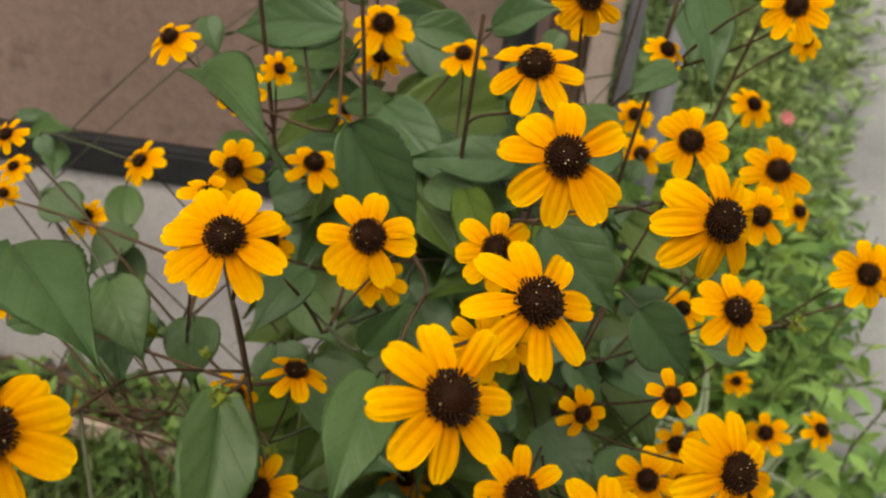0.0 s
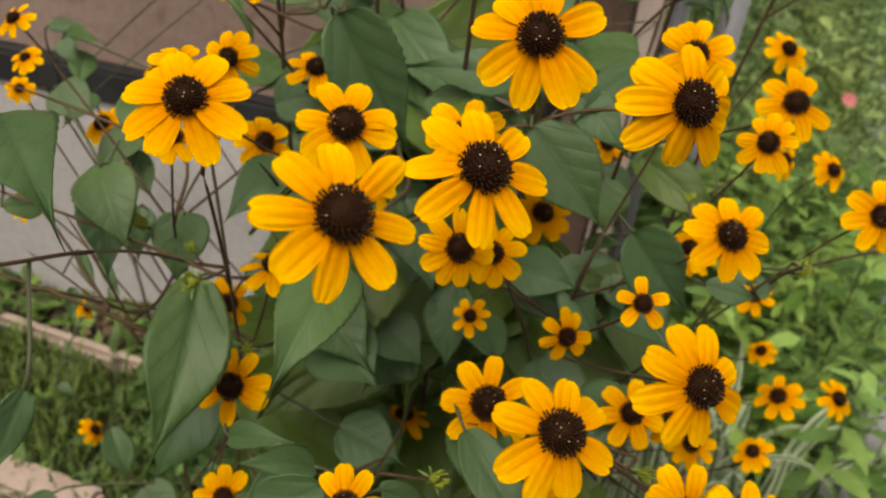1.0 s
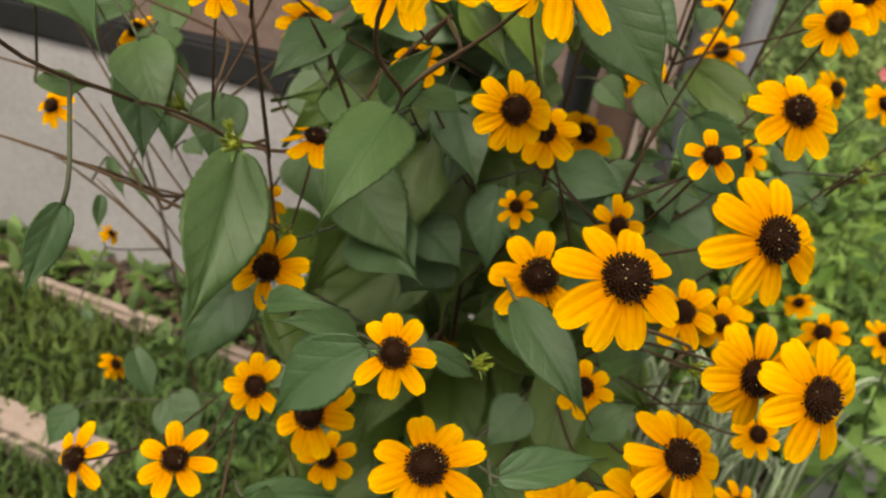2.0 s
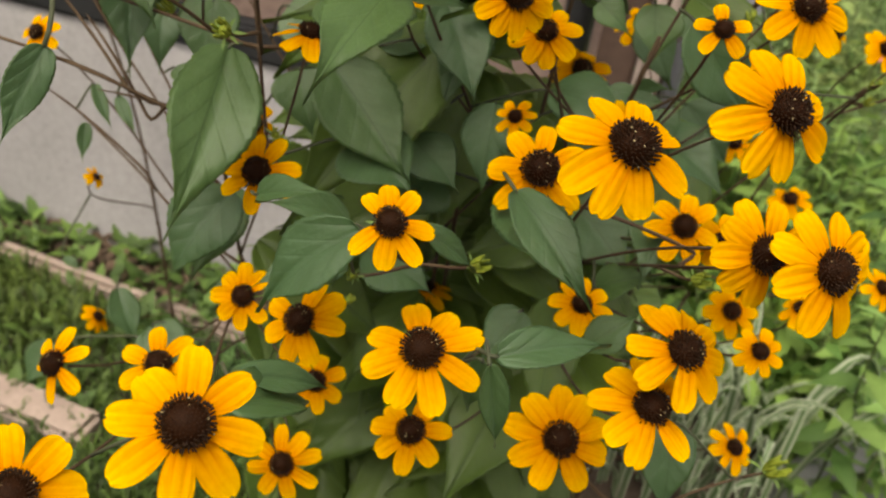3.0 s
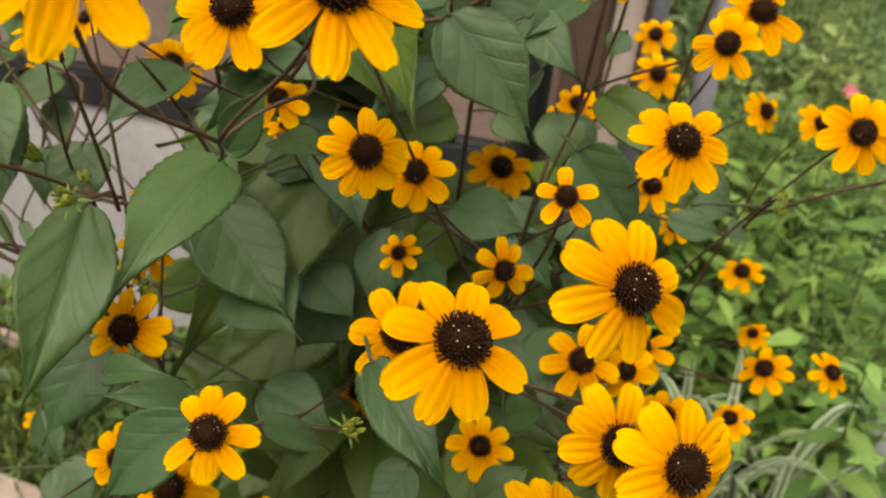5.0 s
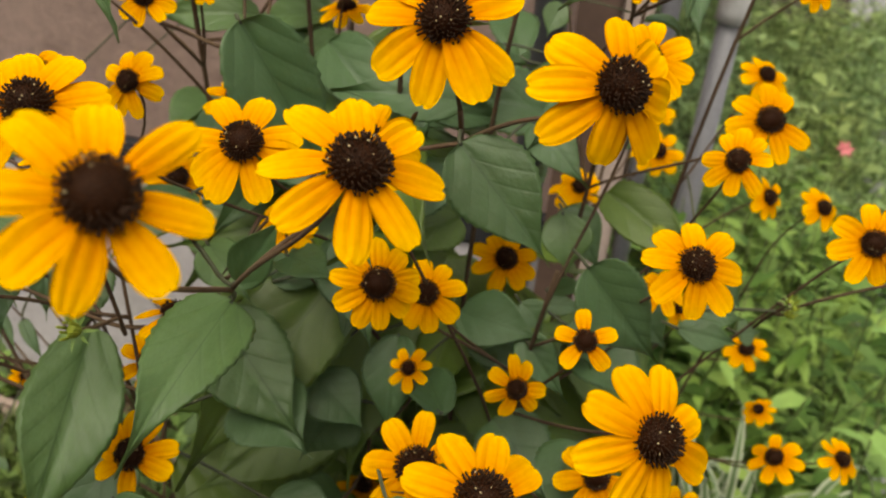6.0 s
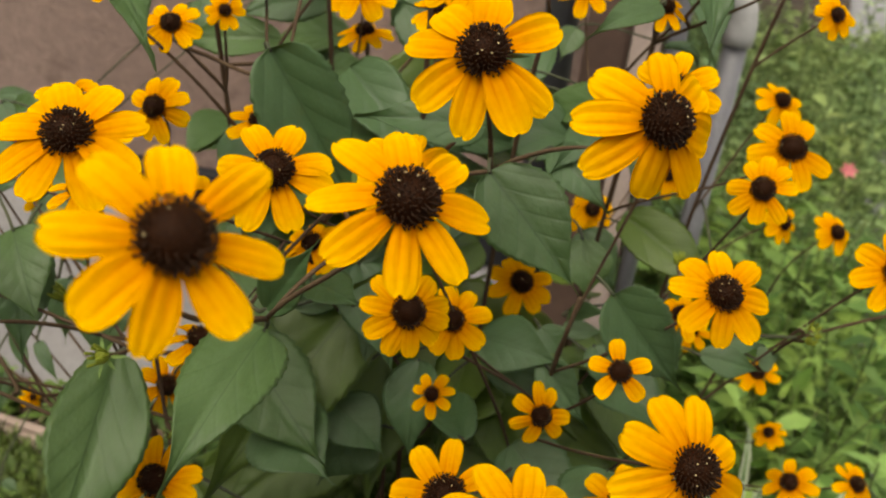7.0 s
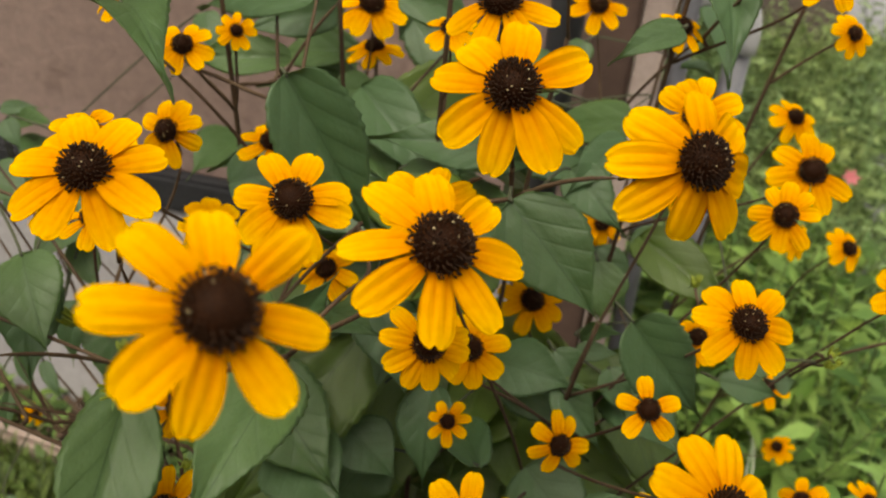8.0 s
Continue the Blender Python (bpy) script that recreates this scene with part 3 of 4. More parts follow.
# unseen wall, added behind the camera to block low sky and bounce light
box("wall_south", (9.0, 0.2, 2.0), (0.0, -1.9, 1.0), M_CONCRETE, None, 0.0, 0.006, "structure", "plain pale wall added unseen behind the camera to block and bounce light", "wall")


def corner_post():
    thing = tagged(new("corner_post"), "brown wooden corner post with pale trim board beside the house wall", "post")
    thing.location = (0.24, 1.03, 0)
    box("board", (0.046, 0.04, 2.4), (-0.018, 0, 1.2), M_WOOD, thing, WALL_TURN)
    box("trim_board", (0.030, 0.05, 2.4), (0.022, -0.006, 1.2), M_TRIM, thing, WALL_TURN)
    return thing


corner_post()


def downspout(name, at, r, mat, label, high=2.4, elbow=False):
    thing = tagged(new(name), label, "pipe")
    thing.location = at
    pts = [Vector((0, 0, -0.01)), Vector((0, 0, high * 0.4)), Vector((0, 0, high))]
    v, f = tube(pts, [r] * 3, 16)
    place("pipe", mesh_of("pipe", v, f, mat), Matrix(), thing)
    for z in (0.25, 1.1, 1.9):
        if z < high:
            v, f = tube([Vector((0, 0, z)), Vector((0, 0, z + 0.02))], [r * 1.15] * 2, 16)
            place("bracket", mesh_of("bracket", v, f, mat, smooth=False), Matrix(), thing)
    if elbow:
        pts = bezier(Vector((0, 0, high - 0.02)), Vector((0.005, 0, high + 0.05)), Vector((-0.02, 0.0, high + 0.06)), Vector((-0.14, -0.02, high + 0.05)), 12)
        v, f = tube(pts, [r * 1.3] * 13, 16)
        place("elbow", mesh_of("elbow", v, f, M_WHITE), Matrix(), thing, "white plastic elbow")
    return thing


downspout("downspout", Vector((0.176, 1.09, 0)), 0.020, M_DARK, "dark grey metal downspout against the house wall")
downspout("downspout", Vector((0.290, 1.01, 0)), 0.010, M_PIPE, "thin grey painted pipe beside the corner post")
downspout("standpipe", Vector((0.425, 1.26, 0)), 0.0165, M_PIPE, "grey standpipe with a white plastic elbow", 0.70, True)


def edging_y(x):
    """The line of the edging between the lawn and the planting strip."""
    return 1.106 - 0.305 * (x + 0.44)


def edging_row():
    """A row of pale pink edging stones between lawn and planting strip."""
    rnd = random.Random(3)
    x = -3.2
    while x < 0.2:
        long = 0.30 * rnd.uniform(0.97, 1.02)
        y = edging_y(x + long / 2)
        box("edging_stone", (long - 0.006, 0.030, 0.05), (x + long / 2, y, -0.007 + rnd.uniform(-0.003, 0.003)), M_EDGING, None, math.atan(-0.305) + rnd.uniform(-0.015, 0.015), 0.010, "", "pale pink concrete edging stone along the lawn", "edging stone")["group"] = "edging stones"
        x += long * 0.957


edging_row()
for k, (x, y, a, w, l) in enumerate(((-0.45, 0.825, -0.30, 0.20, 0.06), (-0.655, 0.885, -0.26, 0.20, 0.06), (-0.86, 0.94, -0.28, 0.20, 0.06))):
    box("paver", (w, l, 0.05), (x, y, 0.012), M_EDGING, None, a, 0.008, "", "pale pink paver sunk in the lawn", "paver")["group"] = "pavers"


def path_slabs():
    """The grey path beyond the weeds."""
    slab = box("path", (1.4, 13.6, 0.06), (2.729, 4.847, -0.012), M_PATH, None, radians(-19.8), 0.01, "structure", "worn grey concrete garden path", "path")
    return slab


path_slabs()


# ---- small growth: lawn, bark, weeds, striped grass ----
def blade(verts, faces, foot, tip, wide, sag, uvs=None, seg=3):
    f, t = Vector(foot), Vector(tip)
    d = t - f
    side = Vector((-d.y, d.x, 0))
    if side.length < 1e-4:
        side = Vector((1, 0, 0))
    side.normalize()
    b = len(verts)
    for i in range(seg + 1):
        u = i / seg
        p = f + d * u + Vector((0, 0, sag * math.sin(math.pi * min(1, u * 0.95)) - sag * 0.5 * u * u))
        w = wide * (1 - u ** 2.2) * 0.5 + 0.0002
        verts.append(p - side * w)
        verts.append(p + side * w)
        if uvs is not None:
            uvs += [(0.0, u), (1.0, u)]
    for i in range(seg):
        a = b + 2 * i
        faces.append((a, a + 1, a + 3, a + 2))


def lawn():
    rnd = random.Random(5)
    verts, faces = [], []
    for _ in range(34000):
        x, y = rnd.uniform(-1.6, 0.15), rnd.uniform(0.35, 1.2)
        if y > edging_y(x) - 0.03:
            continue
        h = rnd.uniform(0.015, 0.05)
        a = rnd.uniform(0, 6.28)
        blade(verts, faces, (x, y, -0.004), (x + math.cos(a) * h * 0.6, y + math.sin(a) * h * 0.6, h), rnd.uniform(0.003, 0.006), 0.012)
    # the rest of the lawn, sparser towards its ragged edge
    for _ in range(24000):
        x, y = rnd.uniform(-3.2, 0.2), rnd.uniform(-1.5, 1.6)
        if y > edging_y(x) - 0.03 or x > -1.6 and y > 0.35 or x > 0.12 + 0.36 * y or noise.noise((x * 2.2, y * 2.2, 4)) < -0.25:
            continue
        h = rnd.uniform(0.02, 0.055)
        a = rnd.uniform(0, 6.28)
        blade(verts, faces, (x, y, -0.004), (x + math.cos(a) * h * 0.7, y + math.sin(a) * h * 0.7, h), rnd.uniform(0.005, 0.009), 0.012, None, 2)
    tagged(place("lawn_grass", mesh_of("lawn_grass", verts, faces, M_LAWN), Matrix()), "short dark green lawn grass", "grass", "", "stuff")


def bark():
    rnd = random.Random(6)
    verts, faces = [], []
    for _ in range(3500):
        x = rnd.uniform(-1.8, 0.5)
        y0 = edging_y(x)
        y = rnd.uniform(y0 + 0.02, y0 + 0.16)
        m = Matrix.Translation((x, y, rnd.uniform(0.0, 0.02))) @ Euler((rnd.uniform(-0.6, 0.6), rnd.uniform(-0.6, 0.6), rnd.uniform(0, 6))).to_matrix().to_4x4()
        a, b, c = rnd.uniform(0.004, 0.011), rnd.uniform(0.002, 0.006), rnd.uniform(0.001, 0.003)
        k = len(verts)
        for sx, sy, sz in ((-1, -1, -1), (1, -0.8, -1), (0.9, 1, -1), (-1, 0.8, -1), (-0.9, -0.9, 1), (0.8, -0.7, 1), (0.9, 0.8, 1), (-0.8, 0.9, 1)):
            verts.append(m @ Vector((sx * a, sy * b, sz * c)))
        faces += [tuple(k + i for i in f) for f in ((0, 3, 2, 1), (4, 5, 6, 7), (0, 1, 5, 4), (1, 2, 6, 5), (2, 3, 7, 6), (3, 0, 4, 7))]
    tagged(place("bark_mulch", mesh_of("bark_mulch", verts, faces, M_CHIP, smooth=False), Matrix()), "reddish brown bark chips along the footing", "mulch", "", "stuff")


def leaflet(verts, faces, foot, tip, wide, up):
    """A small pointed leaf of six faces, folded along the middle."""
    f, t = Vector(foot), Vector(tip)
    d = t - f
    side = d.cross(up)
    if side.length < 1e-5:
        side = Vector((1, 0, 0))
    side.normalize()
    nrm = side.cross(d).normalized()
    b = len(verts)
    for u, w in ((0.0, 0.06), (0.3, 0.95), (0.6, 0.8), (1.0, 0.03)):
        c = f + d * u - nrm * (0.10 * d.length * (u - 0.3) ** 2 * 2)
        verts.append(c - side * w * wide / 2 + nrm * 0.12 * wide * w)
        verts.append(c)
        verts.append(c + side * w * wide / 2 + nrm * 0.12 * wide * w)
    for i in range(3):
        for j in range(2):
            a = b + 3 * i + j
            faces.append((a, a + 1, a + 4, a + 3))


def weeds():
    """Leafy bright green growth between the coneflowers and the path."""
    rnd = random.Random(7)
    near, far, sv, sf = ([], []), ([], []), [], []
    for _ in range(1650):
        y = 0.95 + 2.65 * rnd.random() ** 1.15
        lo, hi = 0.30 + 0.22 * max(0, y - 0.9), (0.72 if y > 1.25 else 0.65) + 0.47 * (y - 1.05)
        x = rnd.uniform(lo, hi)
        if rnd.random() < 0.03:
            x, y = rnd.uniform(0.57, 0.80), rnd.uniform(0.76, 1.3)
        if y < 0.98 and x < 0.56 or math.hypot(x - 0.42, y - 0.92) < 0.17 or x > hi - 0.1 and rnd.random() < 0.35:
            continue
        near_edge = min(1.0, max(0.4, (hi - x) / 0.22))
        high = rnd.uniform(0.16, 0.44) * (1.1 if y < 1.6 else 0.7) * near_edge if rnd.random() < 0.7 else rnd.uniform(0.05, 0.13)
        foot = Vector((x, y, -0.005))
        top = foot + Vector((rnd.uniform(-0.1, 0.1), rnd.uniform(-0.12, 0.06), high))
        line = bezier(foot, foot + Vector((0, 0, high * 0.4)), top - Vector((0, 0, high * 0.3)), top, 6)
        v, f = tube(line, [0.0022 - 0.0012 * i / 6 for i in range(7)], 4)
        k = len(sv)
        sv += v
        sf += [tuple(k + i for i in g) for g in f]
        verts, faces = far if y > 1.55 + 0.3 * rnd.random() else near
        fine = rnd.random() < (0.7 if y > 1.7 else 0.22)
        steps = int((12 if fine else 6) + high * (60 if fine else 23))
        lift = rnd.uniform(-0.5, 0.6)
        for s in range(steps):
            u = 0.15 + 0.85 * s / steps
            q = line[min(6, int(u * 6))].lerp(line[min(6, int(u * 6) + 1)], u * 6 - int(u * 6)) if u < 1 else line[-1]
            a = s * 2.4 + rnd.uniform(-0.4, 0.4)
            size = rnd.uniform(0.02, 0.05) if fine else rnd.uniform(0.035, 0.085) * (1.1 - 0.4 * u)
            d = Vector((math.cos(a), math.sin(a), rnd.uniform(-0.3, 0.6) + lift)).normalized()
            leaflet(verts, faces, q, q + d * size, size * (rnd.uniform(0.14, 0.24) if fine else rnd.uniform(0.32, 0.50)), Vector((rnd.uniform(-0.7, 0.7), rnd.uniform(-0.7, 0.7), 1)))
    tagged(place("weed_foliage", mesh_of("weed_foliage", *near, M_WEED), Matrix()), "dense bright green weeds beside the path", "weeds", "", "stuff")
    tagged(place("pale_weed_foliage", mesh_of("pale_weed_foliage", *far, M_PALE_WEED), Matrix()), "pale green fine-leaved weeds further along the path", "weeds", "", "stuff")
    tagged(place("weed_stems", mesh_of("weed_stems", sv, sf, M_WEEDSTEM), Matrix()), "thin green weed stems beside the path", "weeds", "", "stuff")


def seedlings():
    """Small weeds in the strip between edging and footing, and low leaves in the lawn."""
    rnd = random.Random(9)
    verts, faces = [], []
    for _ in range(420):
        x = rnd.uniform(-1.5, 0.2)
        y0 = edging_y(x)
        y = y0 + (rnd.uniform(0.02, 0.15) if rnd.random() < 0.65 else -rnd.uniform(0.02, 0.35))
        for k in range(rnd.randint(3, 8)):
            a = rnd.uniform(0, 6.28)
            d = Vector((math.cos(a), math.sin(a), rnd.uniform(0.2, 1.2))).normalized()
            f = Vector((x + rnd.uniform(-0.02, 0.02), y + rnd.uniform(-0.02, 0.02), rnd.uniform(0, 0.025)))
            size = rnd.uniform(0.02, 0.05)
            leaflet(verts, faces, f, f + d * size, size * 0.45, Vector((rnd.uniform(-0.3, 0.3), rnd.uniform(-0.3, 0.3), 1)))
    tagged(place("seedling_weeds", mesh_of("seedling_weeds", verts, faces, M_SEEDLING), Matrix()), "small green weeds along the edging stones", "weeds", "", "stuff")


def pink_flower():
    """A small pink bloom among the weeds."""
    thing = tagged(new("pink_flower"), "small pink flower on a thin stem among the weeds", "flower")
    thing.location = PINK_AT.x, PINK_AT.y, 0
    v, f = tube([Vector((0.01, 0, -0.01)), Vector((0.0, 0.01, PINK_AT.z * 0.6)), Vector((0, 0, PINK_AT.z))], [0.002, 0.0018, 0.0014], 6)
    place("stem", mesh_of("stem", v, f, M_WEEDSTEM), Matrix(), thing)
    for k in range(6):
        verts, faces = [], []
        w = k * 1.05
        leaflet(verts, faces, Vector((0, 0, 0)), Vector((math.cos(w) * 0.014, math.sin(w) * 0.014, 0.006)), 0.010, Vector((0, 0, 1)))
        place("petal", mesh_of("pink_petal", verts, faces, M_PINK), Matrix.Translation((0, 0, PINK_AT.z)) @ Matrix.Rotation(0.7, 4, "X"), thing)


def striped_grass():
    """A loose clump of long striped blades that arch over and cross each other."""
    rnd = random.Random(8)
    verts, faces, uvs = [], [], []
    for _ in range(92):
        a, r = rnd.uniform(0, 6.28), 0.14 * rnd.random() ** 0.6
        foot = Vector((0.435 + math.cos(a) * r, 0.90 + math.sin(a) * r * 0.7, 0.0))
        a = rnd.uniform(0, 6.28) if rnd.random() < 0.45 else a + rnd.uniform(-0.8, 0.8)
        out, high = 0.01 + 0.15 * rnd.random() ** 1.4, rnd.uniform(0.08, 0.27)
        d = Vector((math.cos(a), math.sin(a), 0))
        kink = Vector((rnd.uniform(-1, 1), rnd.uniform(-1, 1), 0)) * 0.03
        line = bezier(foot, foot + d * out * 0.15 + Vector((0, 0, high * 0.8)), foot + d * out * 0.7 + kink + Vector((0, 0, high * 1.15)), foot + d * out * 1.2 + kink * 1.6 + Vector((0, 0, max(0.005, high - out * rnd.uniform(0.3, 1.1)))), 9)
        wide, roll = rnd.uniform(0.008, 0.016), rnd.uniform(-0.9, 0.9)
        b = len(verts)
        for i, p in enumerate(line):
            u = i / 9
            way = (line[min(9, i + 1)] - line[max(0, i - 1)]).normalized()
            side = (Vector((-d.y, d.x, 0)) * math.cos(roll * (0.4 + u)) + Vector((0, 0, 1)) * math.sin(roll * (0.4 + u)))
            side = (side - way * side.dot(way)).normalized()
            dip = side.cross(way) * wide * 0.16
            w = wide * (0.55 + 0.45 * math.sin(math.pi * min(1.0, u * 1.3))) * (1 - u ** 3.5) * 0.5 + 0.0002
            verts += [p - side * w, p + dip, p + side * w]
            uvs += [(0.0, u), (0.5, u), (1.0, u)]
        for i in range(9):
            for k in (0, 1):
                q = b + 3 * i + k
                faces.append((q, q + 1, q + 4, q + 3))
    tagged(place("striped_grass", mesh_of("striped_grass", verts, faces, M_STRIPE, uvs=uvs), Matrix()), "arching clump of cream-edged striped grass", "ornamental grass")


# ---- the coneflowers ----

plant = stalk((-0.030, 0.624), (-0.06, 0.46, 0.99), "tall brown-eyed coneflower with six golden blooms and dark green leaves")
bloom(plant, (-0.0485, 0.4734, 0.8953), 0.0205, (0.24, -0.78, 0.57), (6, 40, 95, 140, 186, 226, 276, 311))
bloom(plant, (-0.0653, 0.4422, 0.8968), 0.0296, (0.05, -0.71, 0.70), (40, 80, 134, 171, 222, 263, 315, 350))
bloom(plant, (-0.0289, 0.4600, 0.8477), 0.0364, (0.09, -0.38, 0.92), (11, 59, 123, 167, 215, 277, 320))
bloom(plant, (-0.1568, 0.5847, 0.7738), 0.0368, (-0.44, -0.43, 0.79), (30, 78, 124, 166, 223, 255, 304, 351))
bloom(plant, (-0.1930, 0.5676, 0.7365), 0.0351, (-0.40, -0.40, 0.83), (32, 78, 123, 164, 208, 251, 306, 353))
bloom(plant, (-0.1072, 0.4840, 0.9055), 0.0327, (-0.37, -0.37, 0.85), (16, 72, 113, 163, 196, 249, 293, 330))

plant = stalk((0.008, 0.648), (-0.01, 0.5, 0.97), "tall brown-eyed coneflower with one golden bloom and dark green leaves")
bloom(plant, (0.0058, 0.5673, 0.8890), 0.0447, (-0.05, -0.51, 0.86), (26, 71, 111, 165, 210, 243, 300, 345))

plant = stalk((0.053, 0.600), (0.05, 0.42, 0.95), "tall brown-eyed coneflower with nine golden blooms and dark green leaves")
bloom(plant, (0.0218, 0.1595, 0.9539), 0.0409, (0.40, -0.53, 0.75), (6, 55, 101, 146, 189, 232, 273, 320), 2, (1.00, 1.12, 0.96, 0.94, 1.02, 0.97, 0.98, 0.94), fork=(0.011, 0.279, 0.856), narrow=0.93)
bloom(plant, (0.0552, 0.2321, 0.9283), 0.0508, (0.30, -0.47, 0.83), (10, 53, 98, 141, 186, 228, 277, 318), 0, (1.05, 1.09, 1.03, 0.99, 1.00, 0.99, 0.98, 0.94), fork=(0.011, 0.279, 0.856), narrow=0.86)
bloom(plant, (0.0702, 0.2945, 0.9456), 0.0523, (-0.09, -0.75, 0.65), (28, 84, 131, 166, 218, 258, 297, 326), 0, (1.02, 0.86, 0.95, 1.05, 0.99, 1.02, 1.05, 1.01), fork=(0.078, 0.353, 0.894))
bloom(plant, (0.0673, 0.3646, 0.9514), 0.0459, (-0.16, -0.42, 0.89), (40, 78, 106, 138, 192, 246, 298, 354), 1)
bloom(plant, (0.0015, 0.3372, 0.8810), 0.0474, (-0.02, -0.65, 0.76), (24, 80, 122, 174, 214, 246, 294, 352), 1)
bloom(plant, (-0.0497, 0.2861, 0.9118), 0.0510, (-0.00, -0.49, 0.87), (34, 72, 114, 146, 172, 212, 248, 300, 336), 0, fork=(-0.052, 0.313, 0.863))
bloom(plant, (-0.0602, 0.3186, 0.9094), 0.0251, (0.19, -0.38, 0.90), (17, 70, 130, 182, 234, 277, 333))
bloom(plant, (0.0506, 0.4993, 0.8997), 0.0299, (-0.11, -0.43, 0.89), (16, 64, 105, 142, 196, 235, 289, 331))
bloom(plant, (-0.0782, 0.1490, 0.9500), 0.0410, (0.28, -0.47, 0.84), (27, 63, 109, 165, 197, 247, 295, 345), fork=(-0.097, 0.304, 0.825))

plant = stalk((0.090, 0.606), (0.1, 0.43, 0.92), "tall brown-eyed coneflower with two golden blooms and dark green leaves")
bloom(plant, (0.1185, 0.2596, 0.9428), 0.0464, (0.32, -0.79, 0.52), (39, 87, 146, 182, 219, 271, 314, 354), 0, (0.98, 0.90, 1.03, 1.10, 1.13, 0.94, 1.04, 0.90), fork=(0.113, 0.334, 0.902))
bloom(plant, (0.0905, 0.3880, 0.9721), 0.0357, (-0.12, -0.94, 0.32), (14, 54, 95, 135, 190, 232, 281, 328))

plant = stalk((0.135, 0.636), (0.16, 0.48, 0.96), "tall brown-eyed coneflower with five golden blooms and dark green leaves")
bloom(plant, (0.2204, 0.4391, 0.8682), 0.0434, (-0.13, -0.70, 0.70), (58, 90, 140, 186, 236, 290, 332))
bloom(plant, (0.1180, 0.5439, 0.7194), 0.0460, (0.13, -0.54, 0.83), (22, 73, 115, 161, 205, 256, 304, 343))
bloom(plant, (0.1585, 0.4783, 0.9171), 0.0274, (0.28, -0.50, 0.82), (39, 88, 135, 177, 223, 263, 305, 355))
bloom(plant, (0.2036, 0.4397, 0.9580), 0.0383, (-0.36, -0.67, 0.65), (14, 64, 103, 155, 194, 234, 285, 330))
bloom(plant, (0.1344, 0.5935, 0.8939), 0.0360, (-0.12, -0.81, 0.57), (-6, 49, 104, 154, 200, 260, 311))

plant = stalk((0.195, 0.678), (0.24, 0.55, 0.93), "tall brown-eyed coneflower with seven golden blooms and dark green leaves")
bloom(plant, (0.2646, 0.5900, 0.8389), 0.0359, (0.22, -0.54, 0.81), (18, 65, 105, 155, 198, 252, 296, 336))
bloom(plant, (0.3040, 0.5014, 0.6140), 0.0395, (-0.45, -0.30, 0.84), (25, 81, 135, 186, 241, 289, 335))
bloom(plant, (0.3558, 0.5134, 0.6066), 0.0356, (0.36, -0.49, 0.79), (6, 60, 93, 139, 196, 236, 286, 329))
bloom(plant, (0.2601, 0.5334, 0.9069), 0.0267, (0.20, -0.80, 0.57), (33, 91, 125, 170, 224, 269, 306, 355))
bloom(plant, (0.2896, 0.5950, 0.7537), 0.0335, (0.50, -0.65, 0.57), (44, 89, 135, 178, 217, 267, 312, 359))
bloom(plant, (0.2509, 0.6048, 0.6554), 0.0327, (-0.41, -0.48, 0.78), (42, 88, 142, 192, 241, 294, 345))
bloom(plant, (0.1725, 0.6511, 0.7218), 0.0363, (-0.08, -0.69, 0.72), (9, 47, 93, 140, 191, 231, 279, 330))

plant = stalk((0.180, 0.792), (0.22, 0.74, 0.92), "tall brown-eyed coneflower with three golden blooms and dark green leaves")
bloom(plant, (0.2497, 0.8083, 0.7246), 0.0415, (-0.15, -0.70, 0.70), (1, 46, 95, 137, 181, 239, 274, 328))
bloom(plant, (0.2497, 0.7628, 0.7067), 0.0471, (-0.10, -0.73, 0.68), (48, 91, 134, 181, 226, 269, 313, 353))
bloom(plant, (0.1715, 0.6785, 0.7090), 0.0428, (-0.43, -0.35, 0.83), (12, 74, 120, 172, 220, 273, 321))

plant = stalk((-0.060, 0.600), (-0.1, 0.42, 0.76), "mid-high brown-eyed coneflower with many golden blooms and dark green leaves")
bloom(plant, (-0.0175, 0.1203, 0.7859), 0.0462, (0.15, -0.56, 0.82), (50, 95, 139, 183, 227, 274, 314, 360), 2, (0.99, 0.98, 0.93, 1.02, 1.02, 0.95, 1.04, 0.97))
bloom(plant, (-0.0731, 0.2590, 0.6724), 0.0398, (0.04, -0.36, 0.93), (3, 62, 107, 160, 212, 256, 315))
bloom(plant, (-0.1209, 0.2602, 0.6615), 0.0369, (-0.49, -0.57, 0.66), (30, 92, 144, 180, 262, 318))
bloom(plant, (-0.0478, 0.3260, 0.7353), 0.0408, (-0.23, -0.71, 0.66), (16, 64, 106, 142, 172, 210, 266, 338), 2)
bloom(plant, (-0.0165, 0.2781, 0.6926), 0.0440, (-0.29, -0.59, 0.75), (38, 74, 156, 204, 248, 290, 358))
bloom(plant, (-0.0471, 0.3028, 0.6810), 0.0343, (-0.10, -0.71, 0.69), (56, 98, 142, 184, 226, 268, 316))
bloom(plant, (-0.0125, 0.3231, 0.6158), 0.0357, (0.03, -0.57, 0.82), (29, 84, 140, 181, 244, 286, 334))
bloom(plant, (-0.0209, 0.2827, 0.5940), 0.0408, (-0.13, -0.79, 0.61), (22, 60, 106, 156, 200, 240, 288, 334))
bloom(plant, (-0.0658, 0.4129, 0.8681), 0.0333, (-0.27, -0.78, 0.57), (27, 67, 110, 156, 209, 246, 288, 340))
bloom(plant, (-0.0498, 0.4240, 0.8185), 0.0353, (0.23, -0.64, 0.74), (-1, 51, 100, 139, 183, 234, 278, 313))
